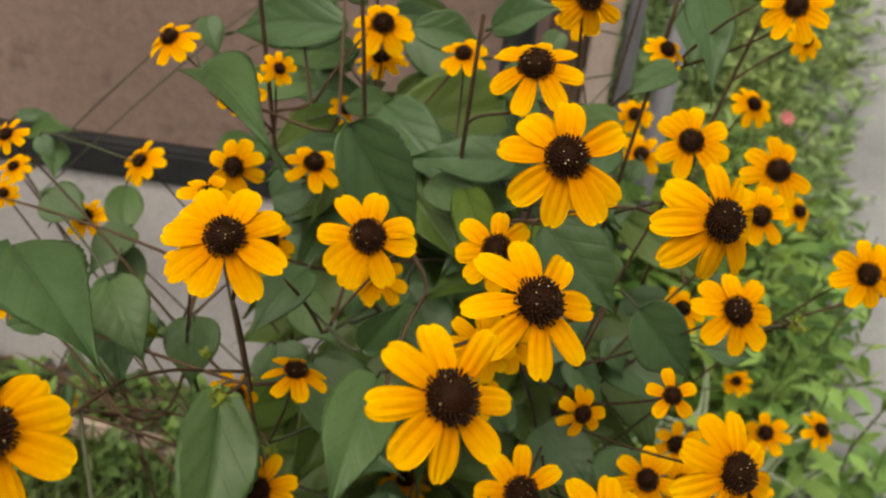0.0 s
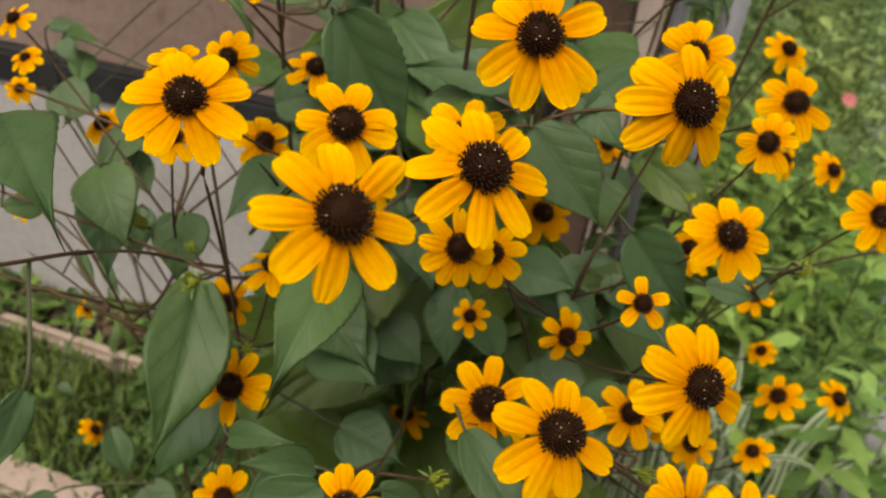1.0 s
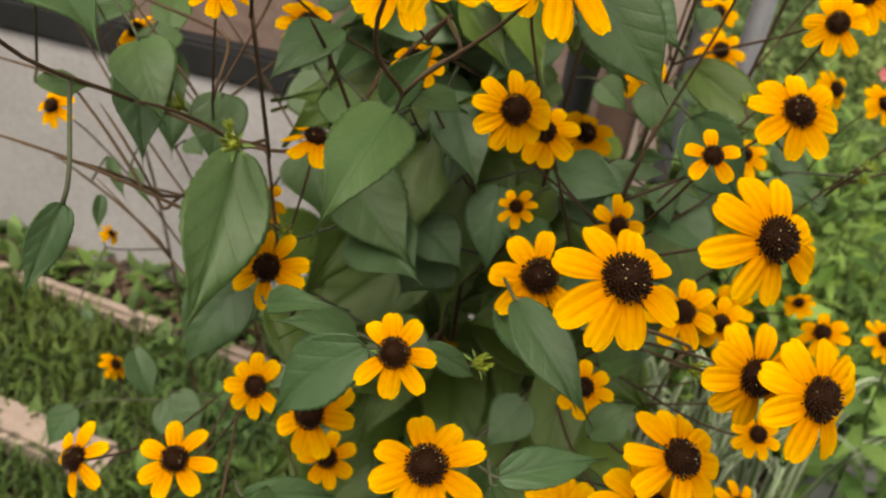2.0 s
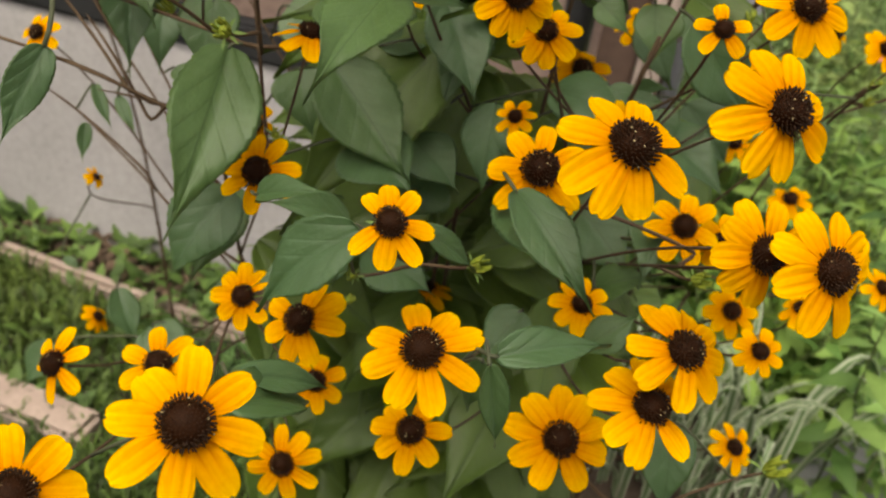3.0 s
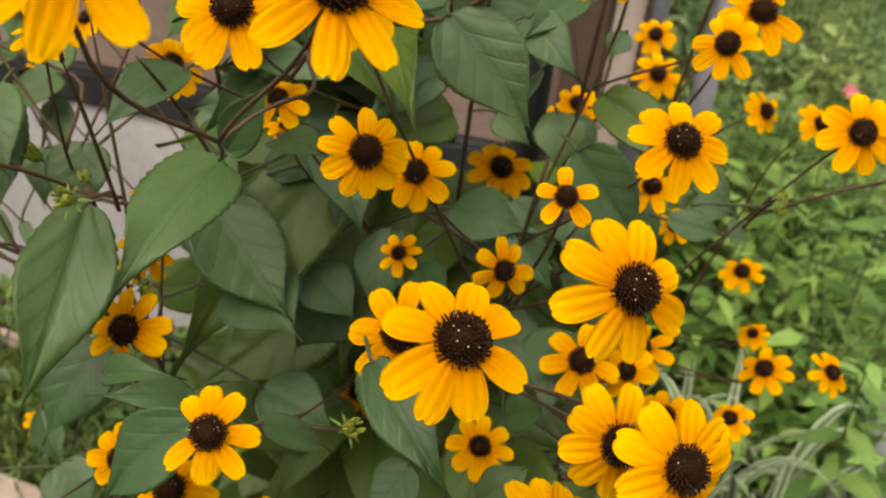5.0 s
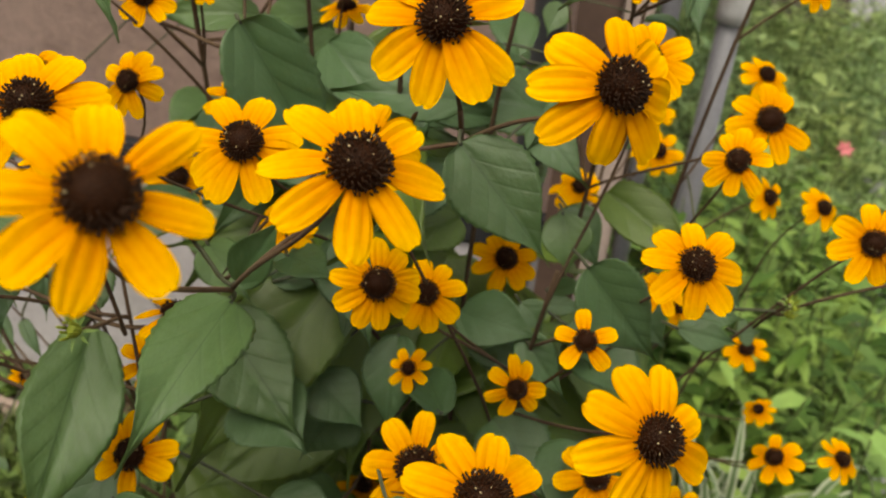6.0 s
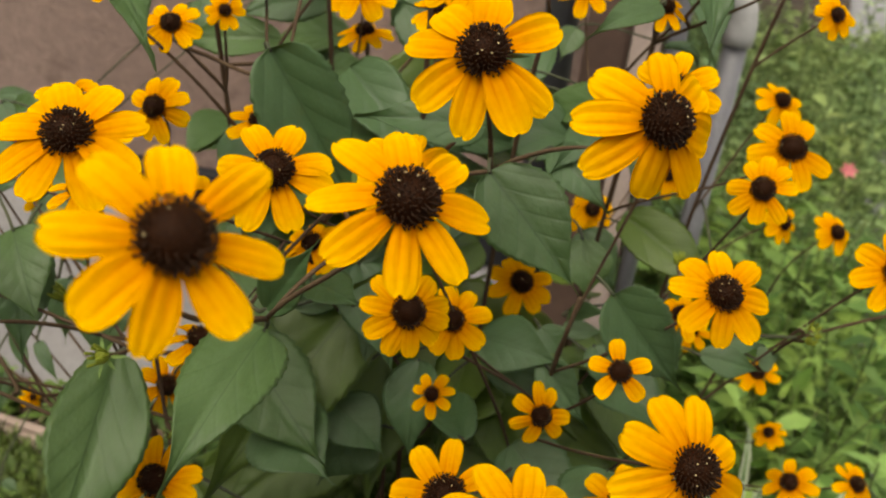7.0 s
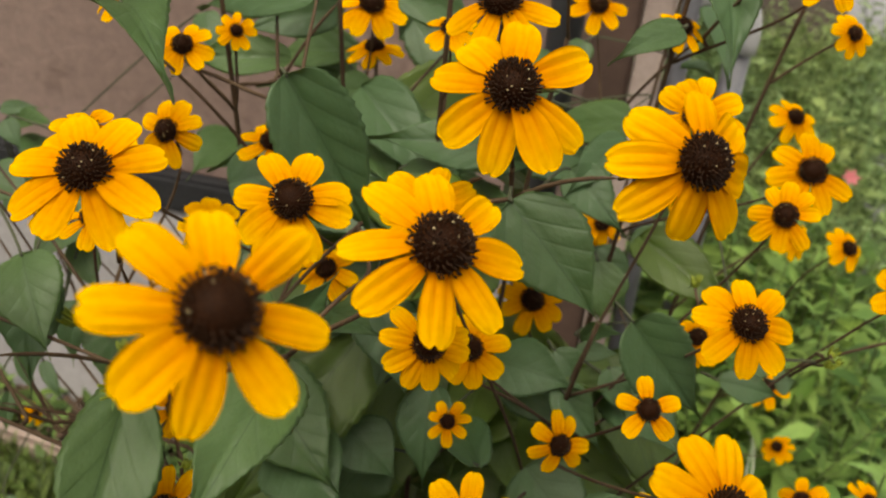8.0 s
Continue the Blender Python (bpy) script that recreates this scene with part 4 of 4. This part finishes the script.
bloom(plant, (-0.2398, 0.5281, 0.6912), 0.0332, (-0.39, -0.68, 0.62), (27, 74, 121, 179, 232, 281, 329))
bloom(plant, (-0.0721, 0.4249, 0.7062), 0.0358, (0.34, -0.65, 0.68), (3, 55, 116, 156, 216, 266, 316))
bloom(plant, (-0.1909, 0.4593, 0.8558), 0.0238, (-0.30, -0.48, 0.82), (13, 70, 122, 166, 224, 271, 329))
bloom(plant, (-0.2047, 0.4946, 0.8163), 0.0229, (-0.19, -0.44, 0.88), (46, 89, 133, 175, 223, 273, 305, 352))
bloom(plant, (-0.0294, 0.3449, 0.7989), 0.0348, (0.14, 0.03, 0.99), (26, 88, 130, 182, 239, 286, 346))
bloom(plant, (-0.0597, 0.1116, 0.7605), 0.0414, (0.32, -0.35, 0.88), (24, 65, 115, 154, 203, 251, 294, 340))
bloom(plant, (-0.0747, 0.3496, 0.8590), 0.0278, (0.17, -0.23, 0.96), (9, 62, 117, 168, 216, 275, 318))
bloom(plant, (-0.2286, 0.5303, 0.7758), 0.0214, (0.17, -0.69, 0.70), (34, 82, 124, 173, 216, 262, 311, 355))

plant = stalk((0.053, 0.612), (0.05, 0.44, 0.72), "mid-high brown-eyed coneflower with six golden blooms and dark green leaves")
bloom(plant, (0.0214, 0.2146, 0.7920), 0.0342, (0.02, -0.55, 0.83), (8, 60, 100, 130, 220, 270, 316), 1)
bloom(plant, (0.0038, 0.4259, 0.7917), 0.0220, (0.03, -0.21, 0.98), (31, 72, 115, 172, 218, 254, 305, 345))
bloom(plant, (0.0386, 0.4988, 0.5583), 0.0432, (-0.00, 0.14, 0.99), (30, 76, 118, 167, 215, 261, 306, 350))
bloom(plant, (0.0568, 0.4124, 0.7314), 0.0253, (-0.52, -0.45, 0.72), (31, 79, 114, 159, 210, 257, 300, 336))
bloom(plant, (0.0661, 0.3678, 0.7624), 0.0226, (-0.25, -0.62, 0.75), (16, 57, 120, 162, 218, 270, 325))
bloom(plant, (0.0084, 0.3833, 0.8260), 0.0307, (-0.21, -0.46, 0.86), (43, 88, 146, 189, 239, 303, 341))

plant = stalk((0.113, 0.588), (0.13, 0.4, 0.8), "mid-high brown-eyed coneflower with many golden blooms and dark green leaves")
bloom(plant, (0.1479, 0.3853, 0.9093), 0.0390, (-0.31, -0.69, 0.66), (24, 80, 110, 140, 198, 248, 310, 342))
bloom(plant, (0.1743, 0.3431, 0.8443), 0.0453, (0.06, -0.64, 0.76), (0, 46, 92, 132, 172, 220, 272, 312))
bloom(plant, (0.1470, 0.2479, 0.8378), 0.0515, (0.32, -0.71, 0.62), (26, 75, 113, 158, 202, 249, 286, 337), 0, (0.85, 0.98, 0.99, 1.05, 1.08, 1.03, 0.94, 1.03))
bloom(plant, (0.1239, 0.2749, 0.8522), 0.0236, (-0.10, -0.67, 0.73), (22, 98, 160, 228, 312), 2)
bloom(plant, (0.0740, 0.2866, 0.7811), 0.0468, (-0.12, -0.61, 0.78), (36, 88, 128, 176, 224, 268, 320), 0)
bloom(plant, (0.0951, 0.2280, 0.8274), 0.0519, (0.17, -0.47, 0.86), (41, 80, 119, 163, 218, 255, 289, 339), 0, (1.01, 0.94, 1.00, 1.01, 1.10, 1.05, 0.94, 0.98))
bloom(plant, (0.0382, 0.2087, 0.7464), 0.0479, (-0.07, -0.48, 0.88), (27, 64, 105, 162, 200, 248, 290, 337), 1, (1.01, 1.00, 0.97, 1.02, 0.99, 0.96, 1.01, 1.03))
bloom(plant, (0.1345, 0.2277, 0.7487), 0.0480, (0.31, -0.43, 0.85), (6, 42, 68, 96, 132, 182, 224, 278, 326), 0)
bloom(plant, (0.1274, 0.2225, 0.7240), 0.0480, (0.13, -0.39, 0.91), (32, 60, 94, 134, 174, 222, 262, 316), 1)
bloom(plant, (0.1045, 0.2517, 0.6710), 0.0514, (0.13, -0.58, 0.81), (28, 62, 90, 132, 170, 212, 250, 310, 354), 1)
bloom(plant, (0.1470, 0.2217, 0.7972), 0.0400, (0.33, -0.82, 0.46), (24, 74, 118, 152, 188, 230, 274, 326), 1)
bloom(plant, (0.1636, 0.2070, 0.8041), 0.0465, (0.47, -0.69, 0.56), (14, 40, 72, 126, 160, 200, 252, 306, 346))
bloom(plant, (0.0398, 0.2692, 0.6452), 0.0416, (-0.16, -0.49, 0.86), (12, 64, 136, 174, 214, 264, 314))
bloom(plant, (0.0548, 0.3181, 0.8381), 0.0380, (0.28, -0.77, 0.58), (14, 54, 90, 138, 176, 212, 250, 282, 322, 352))
bloom(plant, (0.0714, 0.3559, 0.8116), 0.0353, (-0.09, -0.65, 0.75), (20, 62, 102, 154, 195, 242, 280, 324))
bloom(plant, (0.1944, 0.3904, 0.8679), 0.0327, (-0.26, -0.74, 0.62), (8, 46, 82, 114, 172, 216, 258, 304))
bloom(plant, (0.1138, 0.3477, 0.7720), 0.0296, (0.28, -0.85, 0.44), (-2, 56, 100, 150, 208, 256, 318))
bloom(plant, (0.2638, 0.3945, 0.8330), 0.0403, (-0.08, -0.81, 0.57), (18, 54, 92, 148, 194, 244, 286, 328))
bloom(plant, (0.1946, 0.3033, 0.6953), 0.0269, (0.01, -0.56, 0.83), (27, 68, 121, 161, 210, 247, 292, 338))
bloom(plant, (0.2503, 0.3997, 0.6572), 0.0276, (-0.42, -0.31, 0.85), (13, 56, 104, 138, 191, 240, 277, 322))
bloom(plant, (0.1535, 0.3410, 0.7331), 0.0400, (-0.02, -0.66, 0.76), (41, 80, 139, 191, 243, 293, 347))
bloom(plant, (0.1124, 0.3233, 0.6916), 0.0333, (-0.03, -0.54, 0.84), (36, 85, 126, 173, 223, 265, 310, 354))
bloom(plant, (0.2446, 0.3905, 0.5506), 0.0350, (0.31, -0.51, 0.80), (12, 51, 98, 148, 195, 239, 281, 334))
bloom(plant, (0.2283, 0.4362, 0.6216), 0.0366, (-0.16, -0.62, 0.77), (3, 48, 98, 138, 189, 230, 275, 325))
bloom(plant, (0.1757, 0.3480, 0.7240), 0.0301, (-0.23, -0.69, 0.69), (40, 81, 135, 193, 237, 289, 348))
bloom(plant, (0.1969, 0.4119, 0.6887), 0.0375, (-0.38, -0.33, 0.86), (25, 82, 129, 180, 240, 286, 337))
bloom(plant, (0.1901, 0.4422, 0.7707), 0.0314, (-0.26, -0.44, 0.86), (28, 79, 122, 174, 229, 285, 339))
bloom(plant, (0.0503, 0.2978, 0.9030), 0.0364, (-0.01, -0.67, 0.74), (38, 83, 139, 182, 225, 268, 314, 354))

plant = stalk((0.255, 0.756), (0.32, 0.68, 0.62), "low brown-eyed coneflower with three golden blooms and dark green leaves")
bloom(plant, (0.3557, 0.6628, 0.5236), 0.0310, (-0.42, -0.32, 0.85), (42, 81, 133, 175, 217, 270, 309, 362))
bloom(plant, (0.3274, 0.6540, 0.5903), 0.0386, (-0.26, -0.45, 0.86), (27, 69, 124, 182, 224, 276, 339))
bloom(plant, (0.3345, 0.6125, 0.7414), 0.0347, (0.33, -0.64, 0.70), (4, 59, 104, 145, 194, 227, 283, 326))

plant = stalk((0.015, 0.720), (0.0, 0.62, 0.97), "tall brown-eyed coneflower with two golden blooms and dark green leaves")
bloom(plant, (0.0061, 0.5939, 0.8559), 0.0373, (-0.05, -0.23, 0.97), (31, 84, 130, 172, 214, 259, 303, 348))
bloom(plant, (-0.0173, 0.6236, 0.8018), 0.0258, (0.24, -0.72, 0.66), (42, 86, 148, 192, 247, 295, 350))

plant = stalk((-0.210, 0.798), (-0.3, 0.75, 0.66), "low brown-eyed coneflower with two golden blooms and dark green leaves")
bloom(plant, (-0.2329, 0.5916, 0.5453), 0.0200, (0.74, -0.11, 0.66), (-1, 51, 112, 163, 216, 254, 315))
bloom(plant, (-0.2439, 0.5987, 0.3946), 0.0319, (0.69, -0.01, 0.72), (34, 80, 128, 165, 215, 268, 310, 357))

twig((-0.224, 0.420, 0.778), (-0.060, 0.350, 0.785))
twig((-0.199, 0.363, 0.766), (-0.100, 0.342, 0.754))
twig((-0.207, 0.468, 0.811), (-0.090, 0.407, 0.814))
twig((-0.072, 0.388, 0.856), (-0.052, 0.360, 0.747))
twig((-0.175, 0.416, 0.772), (-0.120, 0.363, 0.749))
twig((-0.052, 0.313, 0.863), (-0.051, 0.345, 0.784))
twig((-0.034, 0.334, 0.859), (-0.019, 0.377, 0.795))
twig((-0.019, 0.377, 0.795), (0.021, 0.385, 0.846))
twig((0.238, 0.444, 0.752), (0.309, 0.434, 0.793))
twig((0.242, 0.455, 0.733), (0.242, 0.415, 0.782))
twig((0.221, 0.320, 0.596), (0.171, 0.293, 0.591))
twig((0.066, 0.282, 0.772), (0.147, 0.298, 0.746))
twig((-0.017, 0.541, 0.914), (-0.016, 0.455, 0.875))
twig((0.087, 0.534, 0.920), (0.023, 0.524, 0.841))
twig((0.186, 0.441, 0.957), (0.170, 0.484, 0.911))
twig((0.170, 0.484, 0.911), (0.151, 0.543, 0.851))
twig((-0.079, 0.428, 0.901), (-0.038, 0.460, 0.838))
twig((-0.042, 0.538, 0.893), (-0.034, 0.499, 0.866))
twig((-0.003, 0.499, 0.907), (-0.031, 0.499, 0.865))
twig((0.078, 0.353, 0.894), (0.080, 0.365, 0.876))
twig((0.113, 0.334, 0.902), (0.080, 0.365, 0.875))
twig((0.065, 0.296, 0.915), (0.058, 0.363, 0.871))
twig((-0.152, 0.344, 0.768), (-0.111, 0.371, 0.737))
twig((-0.164, 0.430, 0.752), (-0.117, 0.384, 0.722))
twig((-0.234, 0.571, 0.612), (-0.117, 0.448, 0.613))
twig((-0.097, 0.304, 0.825), (-0.074, 0.360, 0.782))
twig((-0.144, 0.389, 0.730), (-0.054, 0.382, 0.720))
twig((0.011, 0.279, 0.856), (0.028, 0.343, 0.846))
twig((-0.228, 0.502, 0.668), (-0.158, 0.478, 0.634))
bud((-0.061, 0.321, 0.802), 0.014)
bud((-0.043, 0.344, 0.745), 0.010)
bud((0.056, 0.288, 0.728), 0.0133)
bud((0.004, 0.298, 0.706), 0.0080)
bud((0.156, 0.308, 0.725), 0.0130)
bud((-0.077, 0.375, 0.779), 0.0089)
bud((0.243, 0.411, 0.788), 0.0095)
bud((0.233, 0.320, 0.604), 0.0202)
bud((0.236, 0.389, 0.799), 0.0061)
bud((-0.000, 0.327, 0.668), 0.0080)
bud((0.181, 0.438, 0.803), 0.0098)
bud((-0.108, 0.396, 0.776), 0.0137)
bud((0.248, 0.421, 0.775), 0.0088)
leaf((-0.066, 0.348, 0.784), (-0.074, 0.274, 0.725), 0.038)
leaf((0.008, 0.292, 0.843), (-0.011, 0.226, 0.824), 0.030)
leaf((0.065, 0.274, 0.776), (0.099, 0.233, 0.752), 0.022)
leaf((-0.010, 0.387, 0.908), (0.028, 0.389, 0.837), 0.040)
leaf((0.079, 0.354, 0.880), (0.117, 0.334, 0.842), 0.035)
leaf((-0.026, 0.367, 0.841), (-0.051, 0.328, 0.826), 0.022)
leaf((-0.155, 0.358, 0.854), (-0.084, 0.250, 0.867), 0.039)
leaf((-0.129, 0.414, 0.801), (-0.122, 0.376, 0.745), 0.031)
leaf((-0.086, 0.212, 0.836), (-0.095, 0.194, 0.809), 0.013)
leaf((0.142, 0.412, 0.934), (0.112, 0.393, 0.922), 0.015)
leaf((0.063, 0.198, 0.756), (0.104, 0.218, 0.752), 0.016)
leaf((0.061, 0.196, 0.754), (0.069, 0.195, 0.717), 0.011)
leaf((0.010, 0.243, 0.768), (-0.026, 0.239, 0.725), 0.027)
leaf((0.004, 0.261, 0.758), (-0.030, 0.246, 0.771), 0.014)
leaf((-0.062, 0.341, 0.713), (-0.086, 0.313, 0.673), 0.035)
leaf((0.033, 0.237, 0.776), (0.055, 0.254, 0.749), 0.012)
leaf((-0.026, 0.397, 0.760), (0.022, 0.357, 0.721), 0.046)
leaf((0.025, 0.429, 0.790), (0.048, 0.390, 0.751), 0.034)
leaf((0.018, 0.407, 0.721), (0.047, 0.392, 0.700), 0.033)
leaf((0.002, 0.371, 0.669), (0.043, 0.360, 0.654), 0.036)
leaf((-0.050, 0.440, 0.735), (-0.036, 0.418, 0.703), 0.034)
leaf((0.117, 0.477, 0.840), (0.146, 0.451, 0.818), 0.025)
leaf((0.138, 0.470, 0.793), (0.142, 0.452, 0.765), 0.027)
leaf((0.107, 0.468, 0.790), (0.128, 0.459, 0.776), 0.018)
leaf((0.089, 0.440, 0.746), (0.133, 0.417, 0.748), 0.032)
leaf((0.190, 0.399, 0.776), (0.220, 0.397, 0.771), 0.016)
leaf((0.179, 0.543, 0.814), (0.170, 0.534, 0.799), 0.016)
leaf((0.152, 0.370, 0.726), (0.138, 0.328, 0.701), 0.036)
leaf((0.178, 0.330, 0.617), (0.180, 0.301, 0.574), 0.031)
leaf((-0.021, 0.175, 0.738), (-0.002, 0.220, 0.699), 0.022)
leaf((0.151, 0.463, 0.720), (0.197, 0.416, 0.706), 0.035)
leaf((0.127, 0.368, 0.670), (0.154, 0.358, 0.691), 0.022)
leaf((-0.075, 0.398, 0.926), (-0.032, 0.318, 0.922), 0.028)
leaf((0.176, 0.504, 0.942), (0.172, 0.432, 0.905), 0.025)
leaf((0.001, 0.325, 0.828), (0.021, 0.322, 0.862), 0.017)
leaf((0.033, 0.452, 0.842), (0.073, 0.423, 0.840), 0.023)
leaf((0.139, 0.377, 0.818), (0.176, 0.369, 0.776), 0.035)
leaf((-0.036, 0.420, 0.785), (-0.006, 0.387, 0.774), 0.024)
leaf((0.062, 0.478, 0.922), (0.100, 0.464, 0.942), 0.020)
leaf((-0.015, 0.552, 0.841), (0.024, 0.530, 0.850), 0.021)
leaf((0.029, 0.546, 0.838), (0.046, 0.508, 0.820), 0.019)
leaf((-0.055, 0.477, 0.813), (-0.016, 0.481, 0.824), 0.028)
leaf((-0.268, 0.688, 0.735), (-0.217, 0.659, 0.753), 0.019)
leaf((-0.245, 0.683, 0.732), (-0.236, 0.637, 0.718), 0.022)
leaf((-0.205, 0.575, 0.755), (-0.206, 0.533, 0.748), 0.028)
leaf((-0.156, 0.546, 0.775), (-0.149, 0.505, 0.750), 0.024)
leaf((-0.148, 0.515, 0.765), (-0.169, 0.480, 0.745), 0.025)
leaf((-0.127, 0.445, 0.754), (-0.124, 0.426, 0.725), 0.020)
leaf((-0.087, 0.401, 0.784), (-0.087, 0.378, 0.749), 0.030)
leaf((0.097, 0.549, 0.853), (0.087, 0.514, 0.835), 0.021)
leaf((0.180, 0.589, 0.744), (0.226, 0.578, 0.734), 0.025)
leaf((0.112, 0.565, 0.843), (0.094, 0.624, 0.857), 0.030)
leaf((-0.050, 0.729, 0.829), (-0.031, 0.713, 0.808), 0.025)
leaf((-0.132, 0.733, 0.823), (-0.119, 0.712, 0.794), 0.022)
leaf((-0.087, 0.787, 0.820), (-0.069, 0.770, 0.798), 0.021)
leaf((-0.036, 0.277, 0.754), (-0.000, 0.263, 0.768), 0.013)
leaf((-0.001, 0.283, 0.728), (-0.034, 0.256, 0.722), 0.026)
leaf((0.066, 0.301, 0.756), (0.091, 0.232, 0.761), 0.028)
leaf((0.011, 0.376, 0.810), (0.036, 0.346, 0.819), 0.022)
leaf((-0.007, 0.382, 0.729), (0.027, 0.350, 0.719), 0.044)
leaf((0.142, 0.498, 0.726), (0.166, 0.483, 0.740), 0.012)
leaf((0.151, 0.448, 0.742), (0.161, 0.434, 0.721), 0.020)
leaf((0.059, 0.416, 0.745), (0.059, 0.386, 0.702), 0.028)
leaf((0.096, 0.443, 0.733), (0.145, 0.431, 0.717), 0.029)
leaf((0.082, 0.299, 0.700), (0.066, 0.284, 0.678), 0.024)
leaf((0.113, 0.292, 0.690), (0.135, 0.302, 0.706), 0.019)
leaf((-0.154, 0.517, 0.746), (-0.138, 0.500, 0.721), 0.020)
leaf((-0.188, 0.494, 0.799), (-0.159, 0.484, 0.786), 0.029)
leaf((-0.141, 0.505, 0.692), (-0.128, 0.499, 0.685), 0.015)
leaf((-0.181, 0.395, 0.778), (-0.160, 0.413, 0.770), 0.015)
leaf((-0.259, 0.574, 0.473), (-0.243, 0.568, 0.465), 0.009)
leaf((-0.180, 0.485, 0.523), (-0.160, 0.463, 0.491), 0.023)
leaf((-0.199, 0.423, 0.520), (-0.215, 0.404, 0.493), 0.023)
leaf((-0.070, 0.379, 0.692), (-0.082, 0.333, 0.658), 0.029)
leaf((0.019, 0.464, 0.694), (0.053, 0.457, 0.683), 0.033)
leaf((0.123, 0.585, 0.749), (0.124, 0.467, 0.788), 0.037)
leaf((0.120, 0.443, 0.753), (0.133, 0.434, 0.740), 0.018)
leaf((0.113, 0.425, 0.689), (0.149, 0.385, 0.666), 0.045)
leaf((-0.079, 0.548, 0.728), (-0.034, 0.536, 0.712), 0.043)
leaf((-0.028, 0.547, 0.727), (0.002, 0.554, 0.739), 0.029)
leaf((0.064, 0.247, 0.711), (0.062, 0.250, 0.679), 0.012)
leaf((0.034, 0.419, 0.627), (-0.001, 0.376, 0.652), 0.025)
leaf((0.234, 0.440, 0.749), (0.246, 0.441, 0.750), 0.015)
leaf((0.228, 0.502, 0.752), (0.254, 0.487, 0.730), 0.020)
leaf((-0.025, 0.192, 0.735), (0.006, 0.214, 0.715), 0.013)
leaf((-0.121, 0.388, 0.579), (-0.094, 0.372, 0.554), 0.033)
leaf((0.206, 0.420, 0.773), (0.227, 0.419, 0.771), 0.015)
leaf((0.217, 0.646, 0.886), (0.217, 0.581, 0.854), 0.028)
leaf((0.017, 0.604, 0.809), (0.040, 0.589, 0.783), 0.021)
leaf((0.008, 0.537, 0.792), (0.046, 0.544, 0.804), 0.029)
leaf((0.007, 0.458, 0.754), (0.036, 0.434, 0.753), 0.032)
leaf((0.136, 0.469, 0.736), (0.162, 0.469, 0.737), 0.012)
leaf((-0.078, 0.612, 0.780), (-0.101, 0.560, 0.770), 0.036)
leaf((-0.015, 0.696, 0.808), (-0.051, 0.672, 0.805), 0.024)
leaf((0.146, 0.648, 0.768), (0.141, 0.636, 0.747), 0.024)
leaf((0.153, 0.567, 0.747), (0.179, 0.547, 0.712), 0.032)
leaf((0.190, 0.544, 0.706), (0.226, 0.524, 0.672), 0.043)
leaf((-0.275, 0.689, 0.749), (-0.240, 0.690, 0.752), 0.012)
leaf((-0.128, 0.398, 0.808), (-0.103, 0.360, 0.781), 0.032)
leaf((-0.224, 0.593, 0.784), (-0.211, 0.583, 0.767), 0.014)
leaf((0.112, 0.699, 0.788), (0.126, 0.714, 0.815), 0.025)
leaf((0.149, 0.724, 0.832), (0.139, 0.711, 0.809), 0.021)
leaf((0.084, 0.378, 0.729), (0.072, 0.429, 0.717), 0.025)
leaf((0.121, 0.422, 0.747), (0.147, 0.406, 0.719), 0.020)
leaf((0.032, 0.417, 0.696), (0.012, 0.401, 0.668), 0.039)
leaf((-0.007, 0.431, 0.760), (0.024, 0.458, 0.768), 0.025)
leaf((-0.195, 0.490, 0.651), (-0.193, 0.475, 0.630), 0.010)
leaf((-0.193, 0.504, 0.672), (-0.177, 0.488, 0.649), 0.009)
leaf((-0.177, 0.501, 0.668), (-0.160, 0.487, 0.647), 0.009)

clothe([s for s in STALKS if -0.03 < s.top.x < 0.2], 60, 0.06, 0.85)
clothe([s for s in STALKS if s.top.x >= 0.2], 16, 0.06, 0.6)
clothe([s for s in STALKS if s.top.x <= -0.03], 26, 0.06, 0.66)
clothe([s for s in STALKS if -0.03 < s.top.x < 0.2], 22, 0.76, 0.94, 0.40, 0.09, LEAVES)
lawn()
bark()
PINK_AT = Vector((0.656, 1.335, 0.485))
pink_flower()
seedlings()
weeds()
striped_grass()
